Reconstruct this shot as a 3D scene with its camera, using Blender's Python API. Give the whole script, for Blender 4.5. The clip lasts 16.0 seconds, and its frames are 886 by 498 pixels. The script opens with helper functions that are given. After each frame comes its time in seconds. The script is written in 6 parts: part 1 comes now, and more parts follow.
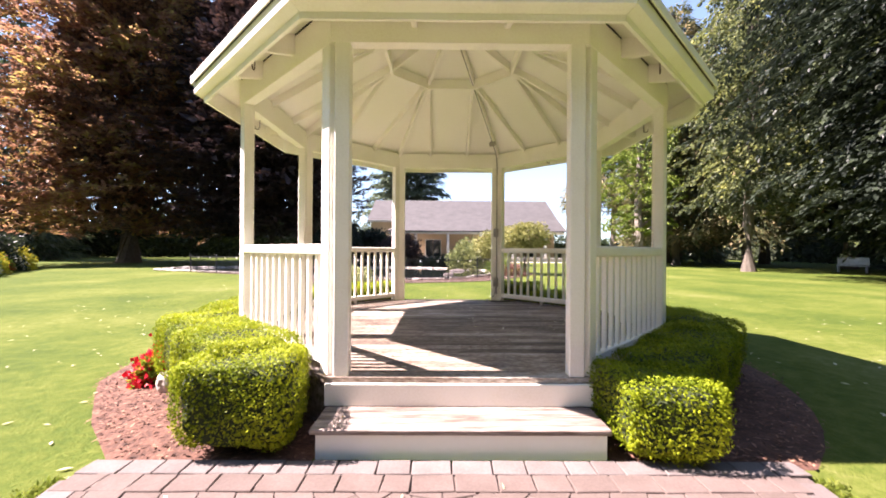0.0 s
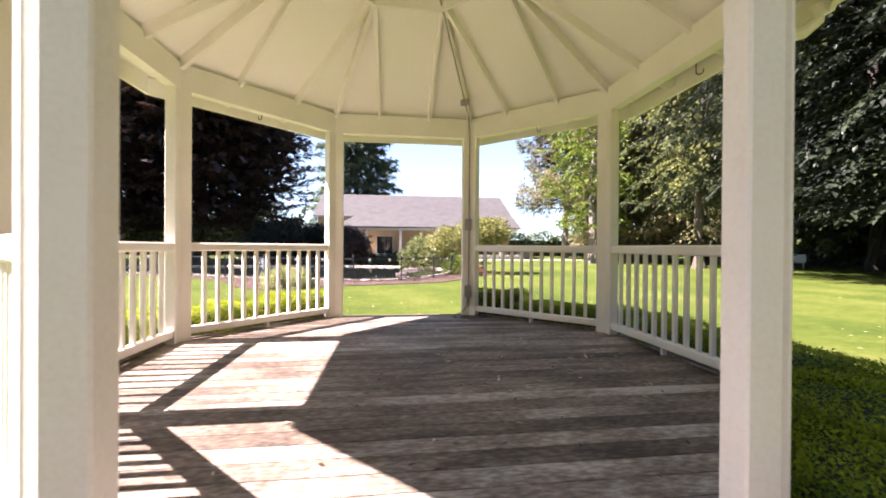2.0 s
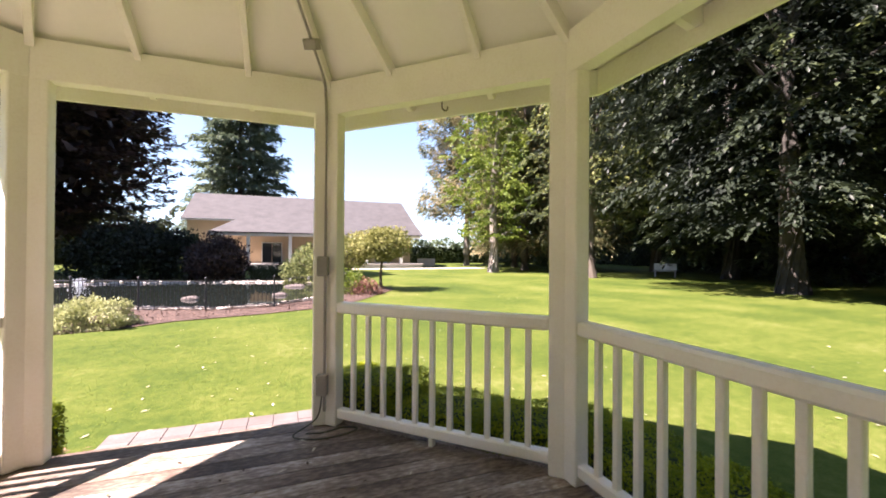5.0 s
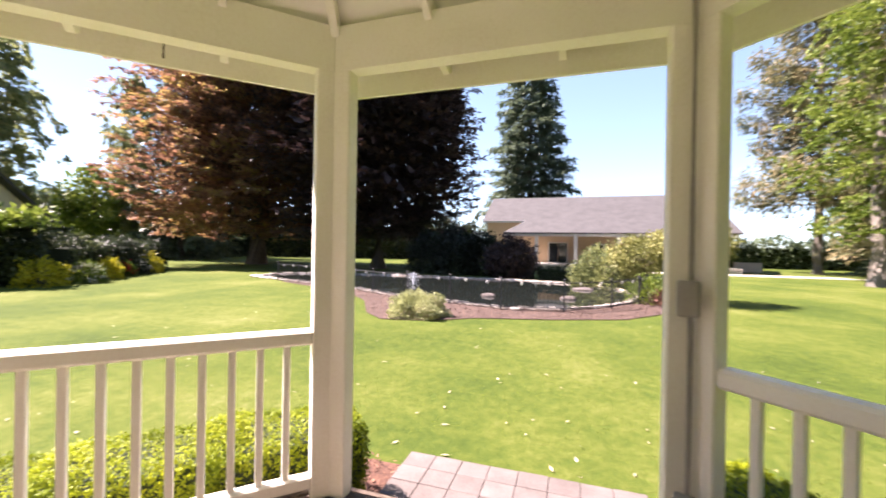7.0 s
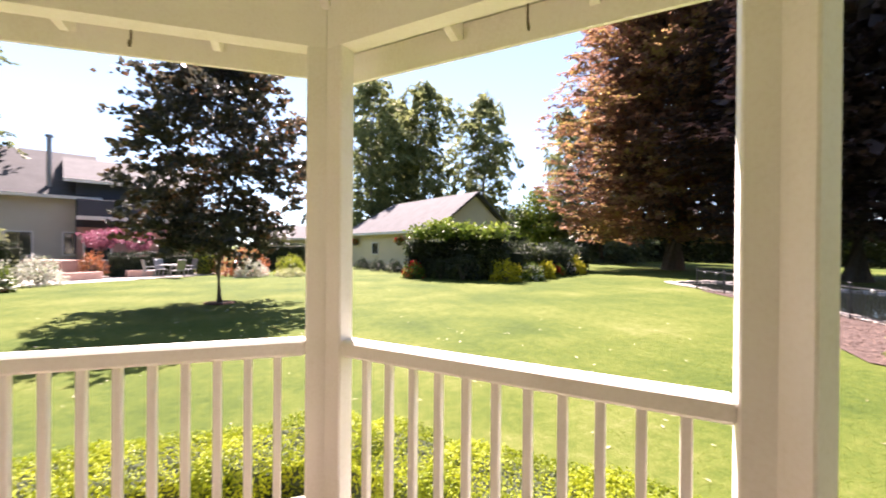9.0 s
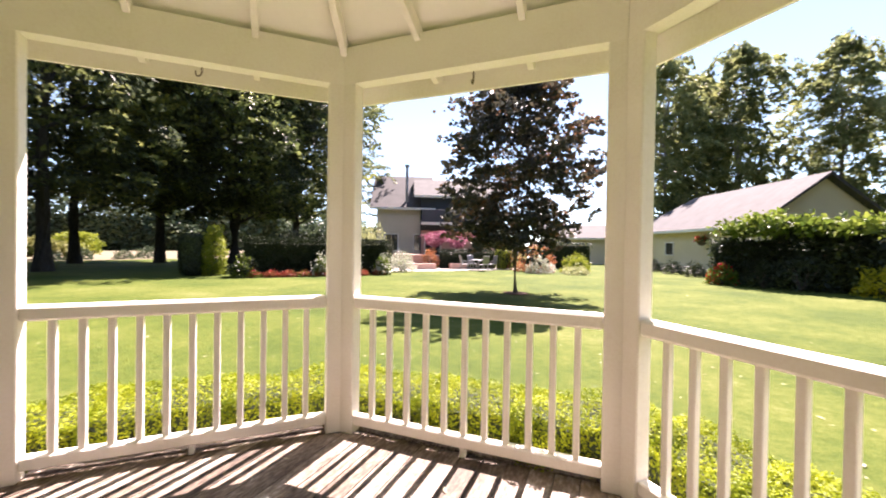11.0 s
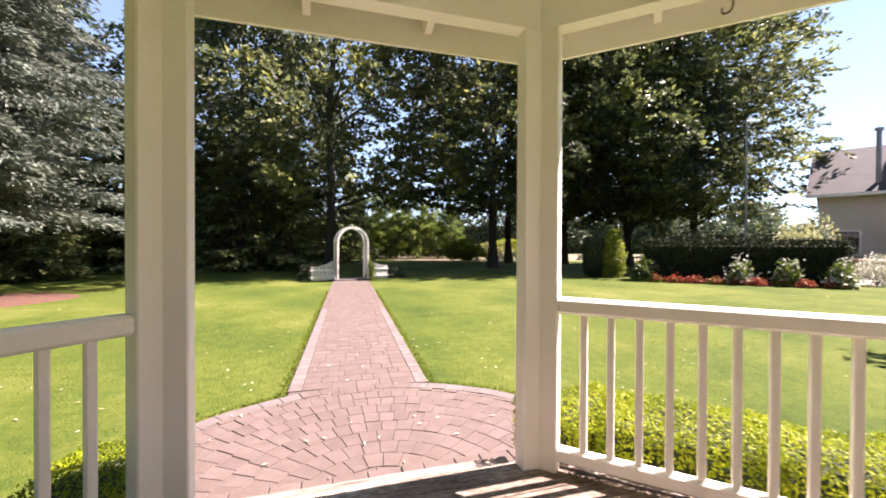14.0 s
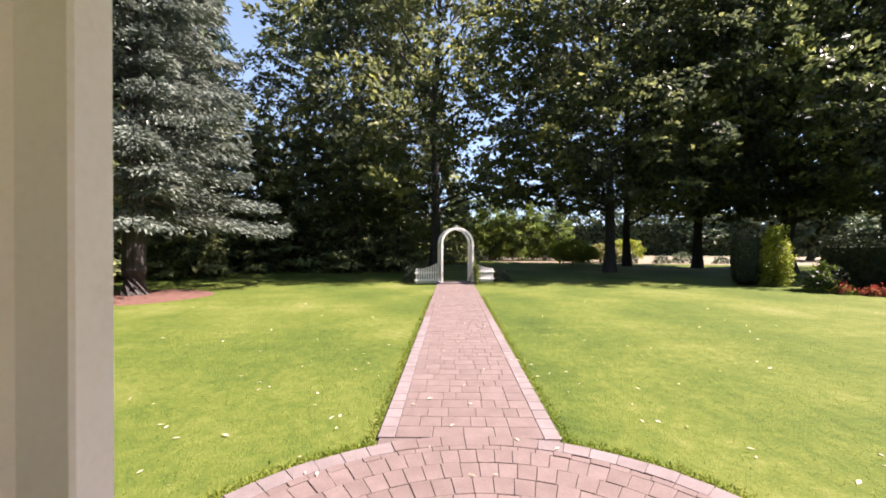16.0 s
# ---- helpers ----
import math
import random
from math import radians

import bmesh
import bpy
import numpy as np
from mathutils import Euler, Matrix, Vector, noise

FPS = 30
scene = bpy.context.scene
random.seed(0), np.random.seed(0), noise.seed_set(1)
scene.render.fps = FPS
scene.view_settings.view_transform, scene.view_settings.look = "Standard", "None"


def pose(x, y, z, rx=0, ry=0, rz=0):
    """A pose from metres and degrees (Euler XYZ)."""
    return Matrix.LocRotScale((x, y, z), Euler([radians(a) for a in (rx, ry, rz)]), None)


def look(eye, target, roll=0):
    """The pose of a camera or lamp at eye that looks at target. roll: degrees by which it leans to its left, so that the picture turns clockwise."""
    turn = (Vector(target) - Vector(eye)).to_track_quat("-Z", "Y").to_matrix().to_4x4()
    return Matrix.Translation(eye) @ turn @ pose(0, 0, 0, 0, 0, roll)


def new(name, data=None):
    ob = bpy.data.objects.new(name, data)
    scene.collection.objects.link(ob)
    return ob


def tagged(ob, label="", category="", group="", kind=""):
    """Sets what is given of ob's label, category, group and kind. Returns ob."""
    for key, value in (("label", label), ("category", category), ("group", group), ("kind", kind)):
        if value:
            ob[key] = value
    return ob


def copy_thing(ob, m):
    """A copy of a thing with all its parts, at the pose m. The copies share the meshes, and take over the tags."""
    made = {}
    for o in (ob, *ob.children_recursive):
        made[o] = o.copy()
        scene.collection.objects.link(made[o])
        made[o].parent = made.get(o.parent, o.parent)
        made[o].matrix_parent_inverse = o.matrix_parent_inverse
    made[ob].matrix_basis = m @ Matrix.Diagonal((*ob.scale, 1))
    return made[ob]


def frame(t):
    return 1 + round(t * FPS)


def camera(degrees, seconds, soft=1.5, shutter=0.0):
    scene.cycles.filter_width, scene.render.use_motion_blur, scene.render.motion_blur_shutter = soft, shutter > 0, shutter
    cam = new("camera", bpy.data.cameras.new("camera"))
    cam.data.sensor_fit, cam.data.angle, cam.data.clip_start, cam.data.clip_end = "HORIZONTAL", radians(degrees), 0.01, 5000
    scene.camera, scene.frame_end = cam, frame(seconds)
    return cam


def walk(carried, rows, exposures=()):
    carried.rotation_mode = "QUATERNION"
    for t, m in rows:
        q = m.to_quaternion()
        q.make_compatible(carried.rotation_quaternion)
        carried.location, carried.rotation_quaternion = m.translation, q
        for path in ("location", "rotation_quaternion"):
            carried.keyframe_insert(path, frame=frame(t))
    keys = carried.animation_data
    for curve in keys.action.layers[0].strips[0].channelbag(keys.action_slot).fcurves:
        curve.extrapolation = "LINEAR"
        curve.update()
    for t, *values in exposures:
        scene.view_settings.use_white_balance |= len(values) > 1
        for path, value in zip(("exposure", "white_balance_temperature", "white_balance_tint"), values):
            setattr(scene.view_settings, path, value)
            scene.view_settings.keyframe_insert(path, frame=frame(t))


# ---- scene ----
cam = camera(95.9, 16.0, soft=1.8, shutter=0.25)
PATH = [
    (0, (-0.138, -5.165, 1.321), (-0.126, -3.165, 1.326), 0.37),
    (0.5, (-0.119, -4.681, 1.296), (-0.107, -2.681, 1.307), 0.31),
    (1, (-0.117, -4.214, 1.290), (-0.063, -2.215, 1.302), 0.45),
    (1.5, (-0.165, -3.722, 1.306), (-0.030, -1.727, 1.313), 0.43),
    (2, (-0.149, -3.229, 1.331), (0.102, -1.245, 1.322), 0.39),
    (2.5, (-0.161, -2.808, 1.276), (0.228, -0.846, 1.300), 0.33),
    (3, (-0.024, -2.338, 1.401), (0.508, -0.410, 1.401), 0.07),
    (3.2, (0.002, -2.206, 1.469), (0.628, -0.307, 1.467), 0.10),
    (5.5, (0.699, -0.726, 1.773), (1.418, 1.140, 1.788), 0.39),
    (6, (0.668, -0.361, 1.790), (1.036, 1.605, 1.798), 0.58),
    (6.5, (0.561, -0.036, 1.820), (0.470, 1.962, 1.825), 0.82),
    (7, (0.403, 0.198, 1.833), (-0.213, 2.101, 1.828), 0.99),
    (7.5, (0.248, 0.445, 1.853), (-0.877, 2.098, 1.848), 0.56),
    (8, (0.086, 0.646, 1.843), (-1.398, 1.986, 1.841), 0.48),
    (8.5, (-0.020, 0.774, 1.845), (-1.755, 1.770, 1.838), 0.43),
    (9, (-0.062, 0.874, 1.824), (-1.975, 1.459, 1.817), 0.42),
    (11.3, (0.200, 0.766, 1.710), (-1.578, -0.150, 1.698), 1.14),
    (11.5, (0.232, 0.727, 1.701), (-1.487, -0.295, 1.695), 1.34),
    (12, (0.310, 0.603, 1.681), (-1.243, -0.659, 1.664), 1.23),
    (12.5, (0.369, 0.458, 1.648), (-0.983, -1.016, 1.627), 0.66),
    (13, (0.342, 0.287, 1.645), (-0.749, -1.389, 1.626), 0.55),
    (13.5, (0.283, 0.049, 1.659), (-0.531, -1.778, 1.639), 0.55),
    (14, (0.249, -0.211, 1.644), (-0.327, -2.127, 1.625), 0.25),
    (14.5, (0.245, -0.543, 1.683), (-0.164, -2.500, 1.654), 0.32),
    (15, (0.238, -0.855, 1.661), (-0.042, -2.835, 1.637), 0.22),
    (15.5, (0.225, -1.189, 1.686), (0.073, -3.183, 1.664), 0.06),
    (16, (0.186, -1.455, 1.662), (0.114, -3.453, 1.647), 0.13),
]
walk(cam, [(t, look(eye, target, roll)) for t, eye, target, roll in PATH],
     exposures=[(t, e + 0.81, k, 32) for t, e, k in ((0, 1.78, 6700), (3, 1.9, 6650), (5.5, 1.78, 6750), (7.5, 1.73, 6800), (9, 1.76, 6800), (12.5, 1.7, 6950), (14, 1.59, 6900), (16, 1.52, 6700))])

# ---- world, sun, exposure ----
SUN_ELEV = 51.5
world = bpy.data.worlds.new("sky")
world.use_nodes = True
wn = world.node_tree.nodes
sky = wn.new("ShaderNodeTexSky")
sky.sky_type = "NISHITA"
sky.sun_disc = False
sky.sun_elevation = radians(SUN_ELEV)
sky.sun_rotation = radians(270)
sky.air_density = 0.6
sky.dust_density = 0.0
sky.ozone_density = 1.0
wn["Background"].inputs["Strength"].default_value = 0.11
# a slightly cyan summer sky
tone = wn.new("ShaderNodeVectorMath")
tone.operation = "MULTIPLY"
tone.inputs[1].default_value = (0.80, 1.03, 1.03)
world.node_tree.links.new(sky.outputs["Color"], tone.inputs[0])
pale = wn.new("ShaderNodeGamma")
pale.inputs["Gamma"].default_value = 0.68
world.node_tree.links.new(tone.outputs["Vector"], pale.inputs["Color"])
world.node_tree.links.new(pale.outputs["Color"], wn["Background"].inputs["Color"])
scene.world = world
sun = new("sun", bpy.data.lights.new("sun", "SUN"))
sun.data.energy = 4.65
sun.data.angle = radians(0.55)
sun.data.color = (1.0, 0.95, 0.87)
_e = radians(SUN_ELEV)
sun.matrix_world = look((-60 * math.cos(_e), 0, 60 * math.sin(_e)), (0, 0, 0))


# ---- small builders ----
def mesh_obj(name, verts, faces, material, parent=None, label=""):
    me = bpy.data.meshes.new(name)
    me.from_pydata([tuple(v) for v in verts], [], faces)
    me.update()
    me.materials.append(material)
    ob = new(name, me)
    ob.parent = parent
    if label:
        tagged(ob, label)
    return ob


def part(name, bm, material, parent=None, label=""):
    me = bpy.data.meshes.new(name)
    bmesh.ops.recalc_face_normals(bm, faces=bm.faces[:])
    bm.to_mesh(me)
    bm.free()
    me.materials.append(material)
    ob = new(name, me)
    ob.parent = parent
    if label:
        tagged(ob, label)
    return ob


def share(ob, name, m, parent=None):
    """another object on the same mesh"""
    o = new(name, ob.data)
    o.parent = parent
    o.matrix_basis = m
    return o


def thing(name, label, category, group="", at=(0, 0, 0)):
    e = new(name)
    e.location = at
    return tagged(e, label, category, group)


def put_box(bm, m, sx, sy, sz, bevel=0.0):
    r = bmesh.ops.create_cube(bm, size=1.0, matrix=m @ Matrix.Diagonal((sx, sy, sz, 1)))
    if bevel:
        edges = list({e for v in r["verts"] for e in v.link_edges})
        bmesh.ops.bevel(bm, geom=edges, offset=bevel, segments=1, affect="EDGES")


def box_bm(m, sx, sy, sz, bevel=0.0):
    bm = bmesh.new()
    put_box(bm, m, sx, sy, sz, bevel)
    return bm


def span(a, b, up=(0, 0, 1)):
    """pose with x along a to b, centred between, z near up; and the length"""
    a, b = Vector(a), Vector(b)
    x = (b - a).normalized()
    y = Vector(up).cross(x).normalized()
    z = x.cross(y)
    m = Matrix((x, y, z)).transposed().to_4x4()
    m.translation = (a + b) / 2
    return m, (b - a).length


def beam_bm(a, b, w, h, bevel=0.0, up=(0, 0, 1)):
    m, n = span(a, b, up)
    return box_bm(m, n, w, h, bevel)


def tube(bm, pts, radii, n=8):
    """tapered tube along points"""
    rings = []
    for i, p in enumerate(pts):
        p = Vector(p)
        d = Vector(pts[min(i + 1, len(pts) - 1)]) - Vector(pts[max(i - 1, 0)])
        q = d.to_track_quat("Z", "Y")
        rings.append([bm.verts.new(p + q @ Vector((radii[i] * math.cos(k * 2 * math.pi / n), radii[i] * math.sin(k * 2 * math.pi / n), 0))) for k in range(n)])
    for a, b in zip(rings, rings[1:]):
        for k in range(n):
            bm.faces.new((a[k], a[(k + 1) % n], b[(k + 1) % n], b[k]))
    bm.faces.new(rings[0][::-1])
    bm.faces.new(rings[-1])


def unit(v):
    return v / np.maximum(np.linalg.norm(v, axis=-1, keepdims=True), 1e-9)


def leaf_mesh(name, P, D, length, width, rng, material, fold=0.25, flat=False, nrm=None):
    """one mesh of folded leaves: base points P, directions D"""
    n = len(P)
    D = unit(D)
    if nrm is not None:
        side = unit(np.cross(D, unit(nrm + rng.normal(size=(n, 3)) * 0.35)))
    else:
        side = unit(np.cross(D, unit(rng.normal(size=(n, 3)) * (0.15 if flat else 1.0) + ((0, 0, -1.0) if flat else (0, 0, 0)))))
    nor = np.cross(D, side)
    s = rng.uniform(0.7, 1.3, (n, 1))
    L, W = length * s, width * s
    v = np.empty((n, 4, 3), np.float32)
    v[:, 0] = P
    v[:, 1] = P + D * L * 0.45 + side * W * 0.5 + nor * W * fold
    v[:, 2] = P + D * L
    v[:, 3] = P + D * L * 0.45 - side * W * 0.5 + nor * W * fold
    me = bpy.data.meshes.new(name)
    me.vertices.add(4 * n)
    me.vertices.foreach_set("co", v.reshape(-1))
    me.loops.add(6 * n)
    base = np.arange(n)[:, None] * 4
    me.loops.foreach_set("vertex_index", (base + np.array([0, 1, 2, 0, 2, 3])).reshape(-1).astype(np.int32))
    me.polygons.add(2 * n)
    me.polygons.foreach_set("loop_start", np.arange(0, 6 * n, 3, dtype=np.int32))
    me.polygons.foreach_set("loop_total", np.full(2 * n, 3, np.int32))
    me.update(calc_edges=True)
    me.materials.append(material)
    return me


# ---- materials ----
def node_mat(name):
    m = bpy.data.materials.new(name)
    m.use_nodes = True
    nt = m.node_tree
    return m, nt, nt.nodes["Principled BSDF"]


def surface(name, colors, scale=3.0, fine=40.0, rough=0.7, bump=0.15, stretch=(1, 1, 1), vary=0.0, metal=0.0, island=False, coord="Object", depth=0.02, spec=0.5):
    """colour from two noises over a ramp, fine relief, and variation from piece to piece"""
    m, nt, bsdf = node_mat(name)
    N, L = nt.nodes.new, nt.links.new
    tc, mp = N("ShaderNodeTexCoord"), N("ShaderNodeMapping")
    mp.inputs["Scale"].default_value = stretch
    L(tc.outputs[coord], mp.inputs["Vector"])
    big, small = N("ShaderNodeTexNoise"), N("ShaderNodeTexNoise")
    big.inputs["Scale"].default_value, big.inputs["Detail"].default_value = scale, 8
    small.inputs["Scale"].default_value, small.inputs["Detail"].default_value = fine, 4
    vec = mp.outputs["Vector"]
    if vary:
        rnd = N("ShaderNodeNewGeometry").outputs["Random Per Island"] if island else N("ShaderNodeObjectInfo").outputs["Random"]
        add = N("ShaderNodeVectorMath")
        add.operation = "MULTIPLY_ADD"
        add.inputs[1].default_value = (37.0, 17.0, 53.0)
        L(rnd, add.inputs[0])
        L(vec, add.inputs[2])
        vec = add.outputs["Vector"]
    L(vec, big.inputs["Vector"])
    L(vec, small.inputs["Vector"])
    mix = N("ShaderNodeMath")
    mix.operation = "MULTIPLY_ADD"
    mix.inputs[1].default_value = 0.45
    half = N("ShaderNodeMath")
    half.operation = "MULTIPLY"
    half.inputs[1].default_value = 0.55
    L(big.outputs["Fac"], half.inputs[0])
    L(small.outputs["Fac"], mix.inputs[0])
    L(half.outputs[0], mix.inputs[2])
    fac = mix.outputs[0]
    if vary:
        sh = N("ShaderNodeMath")
        sh.operation = "MULTIPLY_ADD"
        sh.inputs[1].default_value = vary
        L(rnd, sh.inputs[0])
        sub = N("ShaderNodeMath")
        sub.operation = "SUBTRACT"
        sub.inputs[1].default_value = vary / 2
        L(fac, sub.inputs[0])
        L(sub.outputs[0], sh.inputs[2])
        fac = sh.outputs[0]
    ramp = N("ShaderNodeValToRGB")
    els = ramp.color_ramp.elements
    while len(els) < len(colors):
        els.new(0.5)
    for i, c in enumerate(colors):
        els[i].position = 0.32 + 0.36 * i / max(1, len(colors) - 1)
        els[i].color = (*c, 1)
    L(fac, ramp.inputs["Fac"])
    L(ramp.outputs["Color"], bsdf.inputs["Base Color"])
    bsdf.inputs["Roughness"].default_value = rough
    bsdf.inputs["Metallic"].default_value = metal
    bsdf.inputs["Specular IOR Level"].default_value = spec
    if bump:
        b = N("ShaderNodeBump")
        b.inputs["Strength"].default_value, b.inputs["Distance"].default_value = bump, depth
        L(fac if not vary else mix.outputs[0], b.inputs["Height"])
        L(b.outputs["Normal"], bsdf.inputs["Normal"])
    return m


def foliage(name, colors, clear=0.35, gloss=0.25, patch=0.25, rw=0.45, lo=0.4, hi=1.0):
    """leaves: colour from leaf to leaf and from bough to bough, some light let through"""
    m, nt, bsdf = node_mat(name)
    N, L = nt.nodes.new, nt.links.new
    tc, no = N("ShaderNodeTexCoord"), N("ShaderNodeTexNoise")
    no.inputs["Scale"].default_value = patch
    L(tc.outputs["Object"], no.inputs["Vector"])
    rnd = N("ShaderNodeNewGeometry").outputs["Random Per Island"]
    a = N("ShaderNodeMath")
    a.operation = "MULTIPLY_ADD"
    a.inputs[1].default_value = rw
    L(rnd, a.inputs[0])
    L(no.outputs["Fac"], a.inputs[2])
    ramp = N("ShaderNodeValToRGB")
    els = ramp.color_ramp.elements
    while len(els) < len(colors):
        els.new(0.5)
    for i, c in enumerate(colors):
        els[i].position = lo + (hi - lo) * i / max(1, len(colors) - 1)
        els[i].color = (*c, 1)
    L(a.outputs[0], ramp.inputs["Fac"])
    L(ramp.outputs["Color"], bsdf.inputs["Base Color"])
    bsdf.inputs["Roughness"].default_value = 0.45
    bsdf.inputs["Specular IOR Level"].default_value = gloss
    tr, mx = N("ShaderNodeBsdfTranslucent"), N("ShaderNodeMixShader")
    L(ramp.outputs["Color"], tr.inputs["Color"])
    mx.inputs["Fac"].default_value = clear
    L(bsdf.outputs[0], mx.inputs[1])
    L(tr.outputs[0], mx.inputs[2])
    L(mx.outputs[0], nt.nodes["Material Output"].inputs["Surface"])
    return m


PAINT = surface("white_paint", [(0.83, 0.79, 0.70), (0.895, 0.86, 0.785), (0.92, 0.895, 0.83)], 2.5, 60, 0.45, 0.08, depth=0.003)
CEIL = surface("cream_ceiling_paint", [(0.90, 0.875, 0.795), (0.93, 0.905, 0.835)], 1.5, 30, 0.55, 0.05, depth=0.003)
DECK = surface("weathered_deck_wood", [(0.05, 0.034, 0.025), (0.132, 0.093, 0.068), (0.265, 0.207, 0.165), (0.5, 0.44, 0.385)], 2.0, 24, 0.75, 0.35, (0.8, 2.2, 2.2), 0.16, depth=0.004)
STEP = surface("worn_painted_wood", [(0.065, 0.044, 0.034), (0.19, 0.142, 0.117), (0.33, 0.27, 0.235), (0.42, 0.36, 0.325)], 3.4, 16, 0.7, 0.3, (0.45, 6, 6), 0.14, depth=0.004)
PAVER = surface("tumbled_concrete_paver", [(0.084, 0.06, 0.05), (0.108, 0.078, 0.067), (0.134, 0.1, 0.087)], 5, 70, 0.9, 0.4, vary=0.12, depth=0.005)
PAVER_J = surface("tumbled_concrete_pavers", [(0.084, 0.06, 0.05), (0.108, 0.078, 0.067), (0.134, 0.1, 0.087)], 5, 70, 0.9, 0.4, vary=0.12, island=True, depth=0.005)
PAVER_B = surface("grey_edging_paver", [(0.1, 0.08, 0.073), (0.13, 0.107, 0.099), (0.16, 0.136, 0.127)], 5, 70, 0.9, 0.4, vary=0.12, depth=0.005)
SAND = surface("joint_sand", [(0.07, 0.052, 0.045), (0.115, 0.088, 0.076)], 8, 90, 0.95, 0.4)
GRASS, _nt, _b = node_mat("mown_lawn")


def lawn_nodes(nt, bsdf):
    """mown grass: dry and lush patches, mowing streaks, tufts and blades"""
    N, L = nt.nodes.new, nt.links.new
    tc = N("ShaderNodeTexCoord")

    def nz(scale, stretch, detail, rough=0.6):
        mp, no = N("ShaderNodeMapping"), N("ShaderNodeTexNoise")
        mp.inputs["Scale"].default_value = stretch
        no.inputs["Scale"].default_value, no.inputs["Detail"].default_value, no.inputs["Roughness"].default_value = scale, detail, rough
        L(tc.outputs["Object"], mp.inputs["Vector"])
        L(mp.outputs["Vector"], no.inputs["Vector"])
        return no.outputs["Fac"]

    def madd(a, k, b):
        m = N("ShaderNodeMath")
        m.operation = "MULTIPLY_ADD"
        m.inputs[1].default_value = k
        L(a, m.inputs[0])
        if b is None:
            m.inputs[2].default_value = 0.0
        else:
            L(b, m.inputs[2])
        return m.outputs[0]

    patch, streak, tuft, blade = nz(0.3, (1, 0.7, 1), 6, 0.65), nz(1.0, (0.3, 1.5, 1), 5), nz(7, (1, 0.8, 1), 5, 0.75), nz(55, (1, 0.7, 1), 3, 0.8)
    fac = madd(patch, 0.42, madd(streak, 0.1, madd(tuft, 0.28, madd(blade, 0.2, None))))
    ramp = N("ShaderNodeValToRGB")
    els = ramp.color_ramp.elements
    cols = ((0.38, (0.026, 0.045, 0.009)), (0.45, (0.05, 0.078, 0.0125)), (0.5, (0.072, 0.097, 0.016)), (0.55, (0.1, 0.119, 0.0245)), (0.62, (0.165, 0.168, 0.066)))
    while len(els) < len(cols):
        els.new(0.5)
    for e, (p, c) in zip(els, cols):
        e.position = p
        e.color = (*c, 1)
    L(fac, ramp.inputs["Fac"])
    L(ramp.outputs["Color"], bsdf.inputs["Base Color"])
    bsdf.inputs["Roughness"].default_value = 0.9
    bsdf.inputs["Specular IOR Level"].default_value = 0.1
    b1 = N("ShaderNodeBump")
    b1.inputs["Strength"].default_value, b1.inputs["Distance"].default_value = 0.6, 0.035
    L(madd(tuft, 1.2, madd(blade, 0.8, None)), b1.inputs["Height"])
    L(b1.outputs["Normal"], bsdf.inputs["Normal"])


lawn_nodes(_nt, _b)
BLADE = foliage("grass_blades", [(0.11, 0.165, 0.022), (0.16, 0.21, 0.03), (0.22, 0.245, 0.05)], 0.5, 0.1, 0.6)
MULCH = surface("bark_mulch", [(0.034, 0.015, 0.009), (0.096, 0.042, 0.027), (0.17, 0.082, 0.053)], 9, 45, 0.95, 0.8, depth=0.03)
MULCH_G = surface("weathered_mulch", [(0.03, 0.017, 0.013), (0.068, 0.039, 0.03), (0.12, 0.074, 0.058)], 9, 45, 0.95, 0.8, depth=0.03)
CHIP_G = surface("weathered_chips", [(0.045, 0.025, 0.018), (0.1, 0.057, 0.042), (0.18, 0.115, 0.088)], 5, 40, 0.9, 0.3, vary=0.5, island=True)
DRYF = surface("dry_field_grass", [(0.105, 0.085, 0.045), (0.155, 0.125, 0.072), (0.2, 0.165, 0.105)], 0.4, 6, 0.95, 0.3)
FENCEM = surface("weathered_dark_iron", [(0.035, 0.035, 0.04), (0.07, 0.07, 0.078)], 6, 40, 0.6, 0.1, metal=0.3)
CHIP = surface("bark_chips", [(0.06, 0.025, 0.015), (0.15, 0.064, 0.038), (0.29, 0.15, 0.096)], 5, 40, 0.9, 0.3, vary=0.5, island=True)
BOX = foliage("boxwood_leaves", [(0.05, 0.085, 0.007), (0.12, 0.17, 0.009), (0.225, 0.28, 0.012), (0.36, 0.4, 0.018)], 0.38, 0.12, 1.6, 0.26, 0.28, 0.78)
# solid hedge cores: the shade between the leaves is put into their colour
BOXCORE = surface("box_hedge_core_shade", [(0.014, 0.022, 0.006), (0.035, 0.05, 0.010)], 12, 60, 0.95, 0.6)
CORE = surface("hedge_core_shade", [(0.015, 0.02, 0.008), (0.03, 0.04, 0.015)], 8, 40, 0.95, 0.4)
BARK = surface("brown_bark", [(0.05, 0.04, 0.032), (0.11, 0.09, 0.07), (0.15, 0.128, 0.105)], 5, 30, 0.95, 0.8, (3, 3, 0.5), depth=0.03)
BARK_D = surface("dark_maple_bark", [(0.018, 0.016, 0.013), (0.04, 0.035, 0.029), (0.07, 0.062, 0.052)], 5, 30, 0.95, 0.8, (3, 3, 0.5), depth=0.03)
BARK_L = surface("grey_pine_bark", [(0.12, 0.10, 0.085), (0.22, 0.19, 0.165), (0.32, 0.28, 0.24)], 5, 30, 0.95, 0.8, (3, 3, 0.5), depth=0.03)
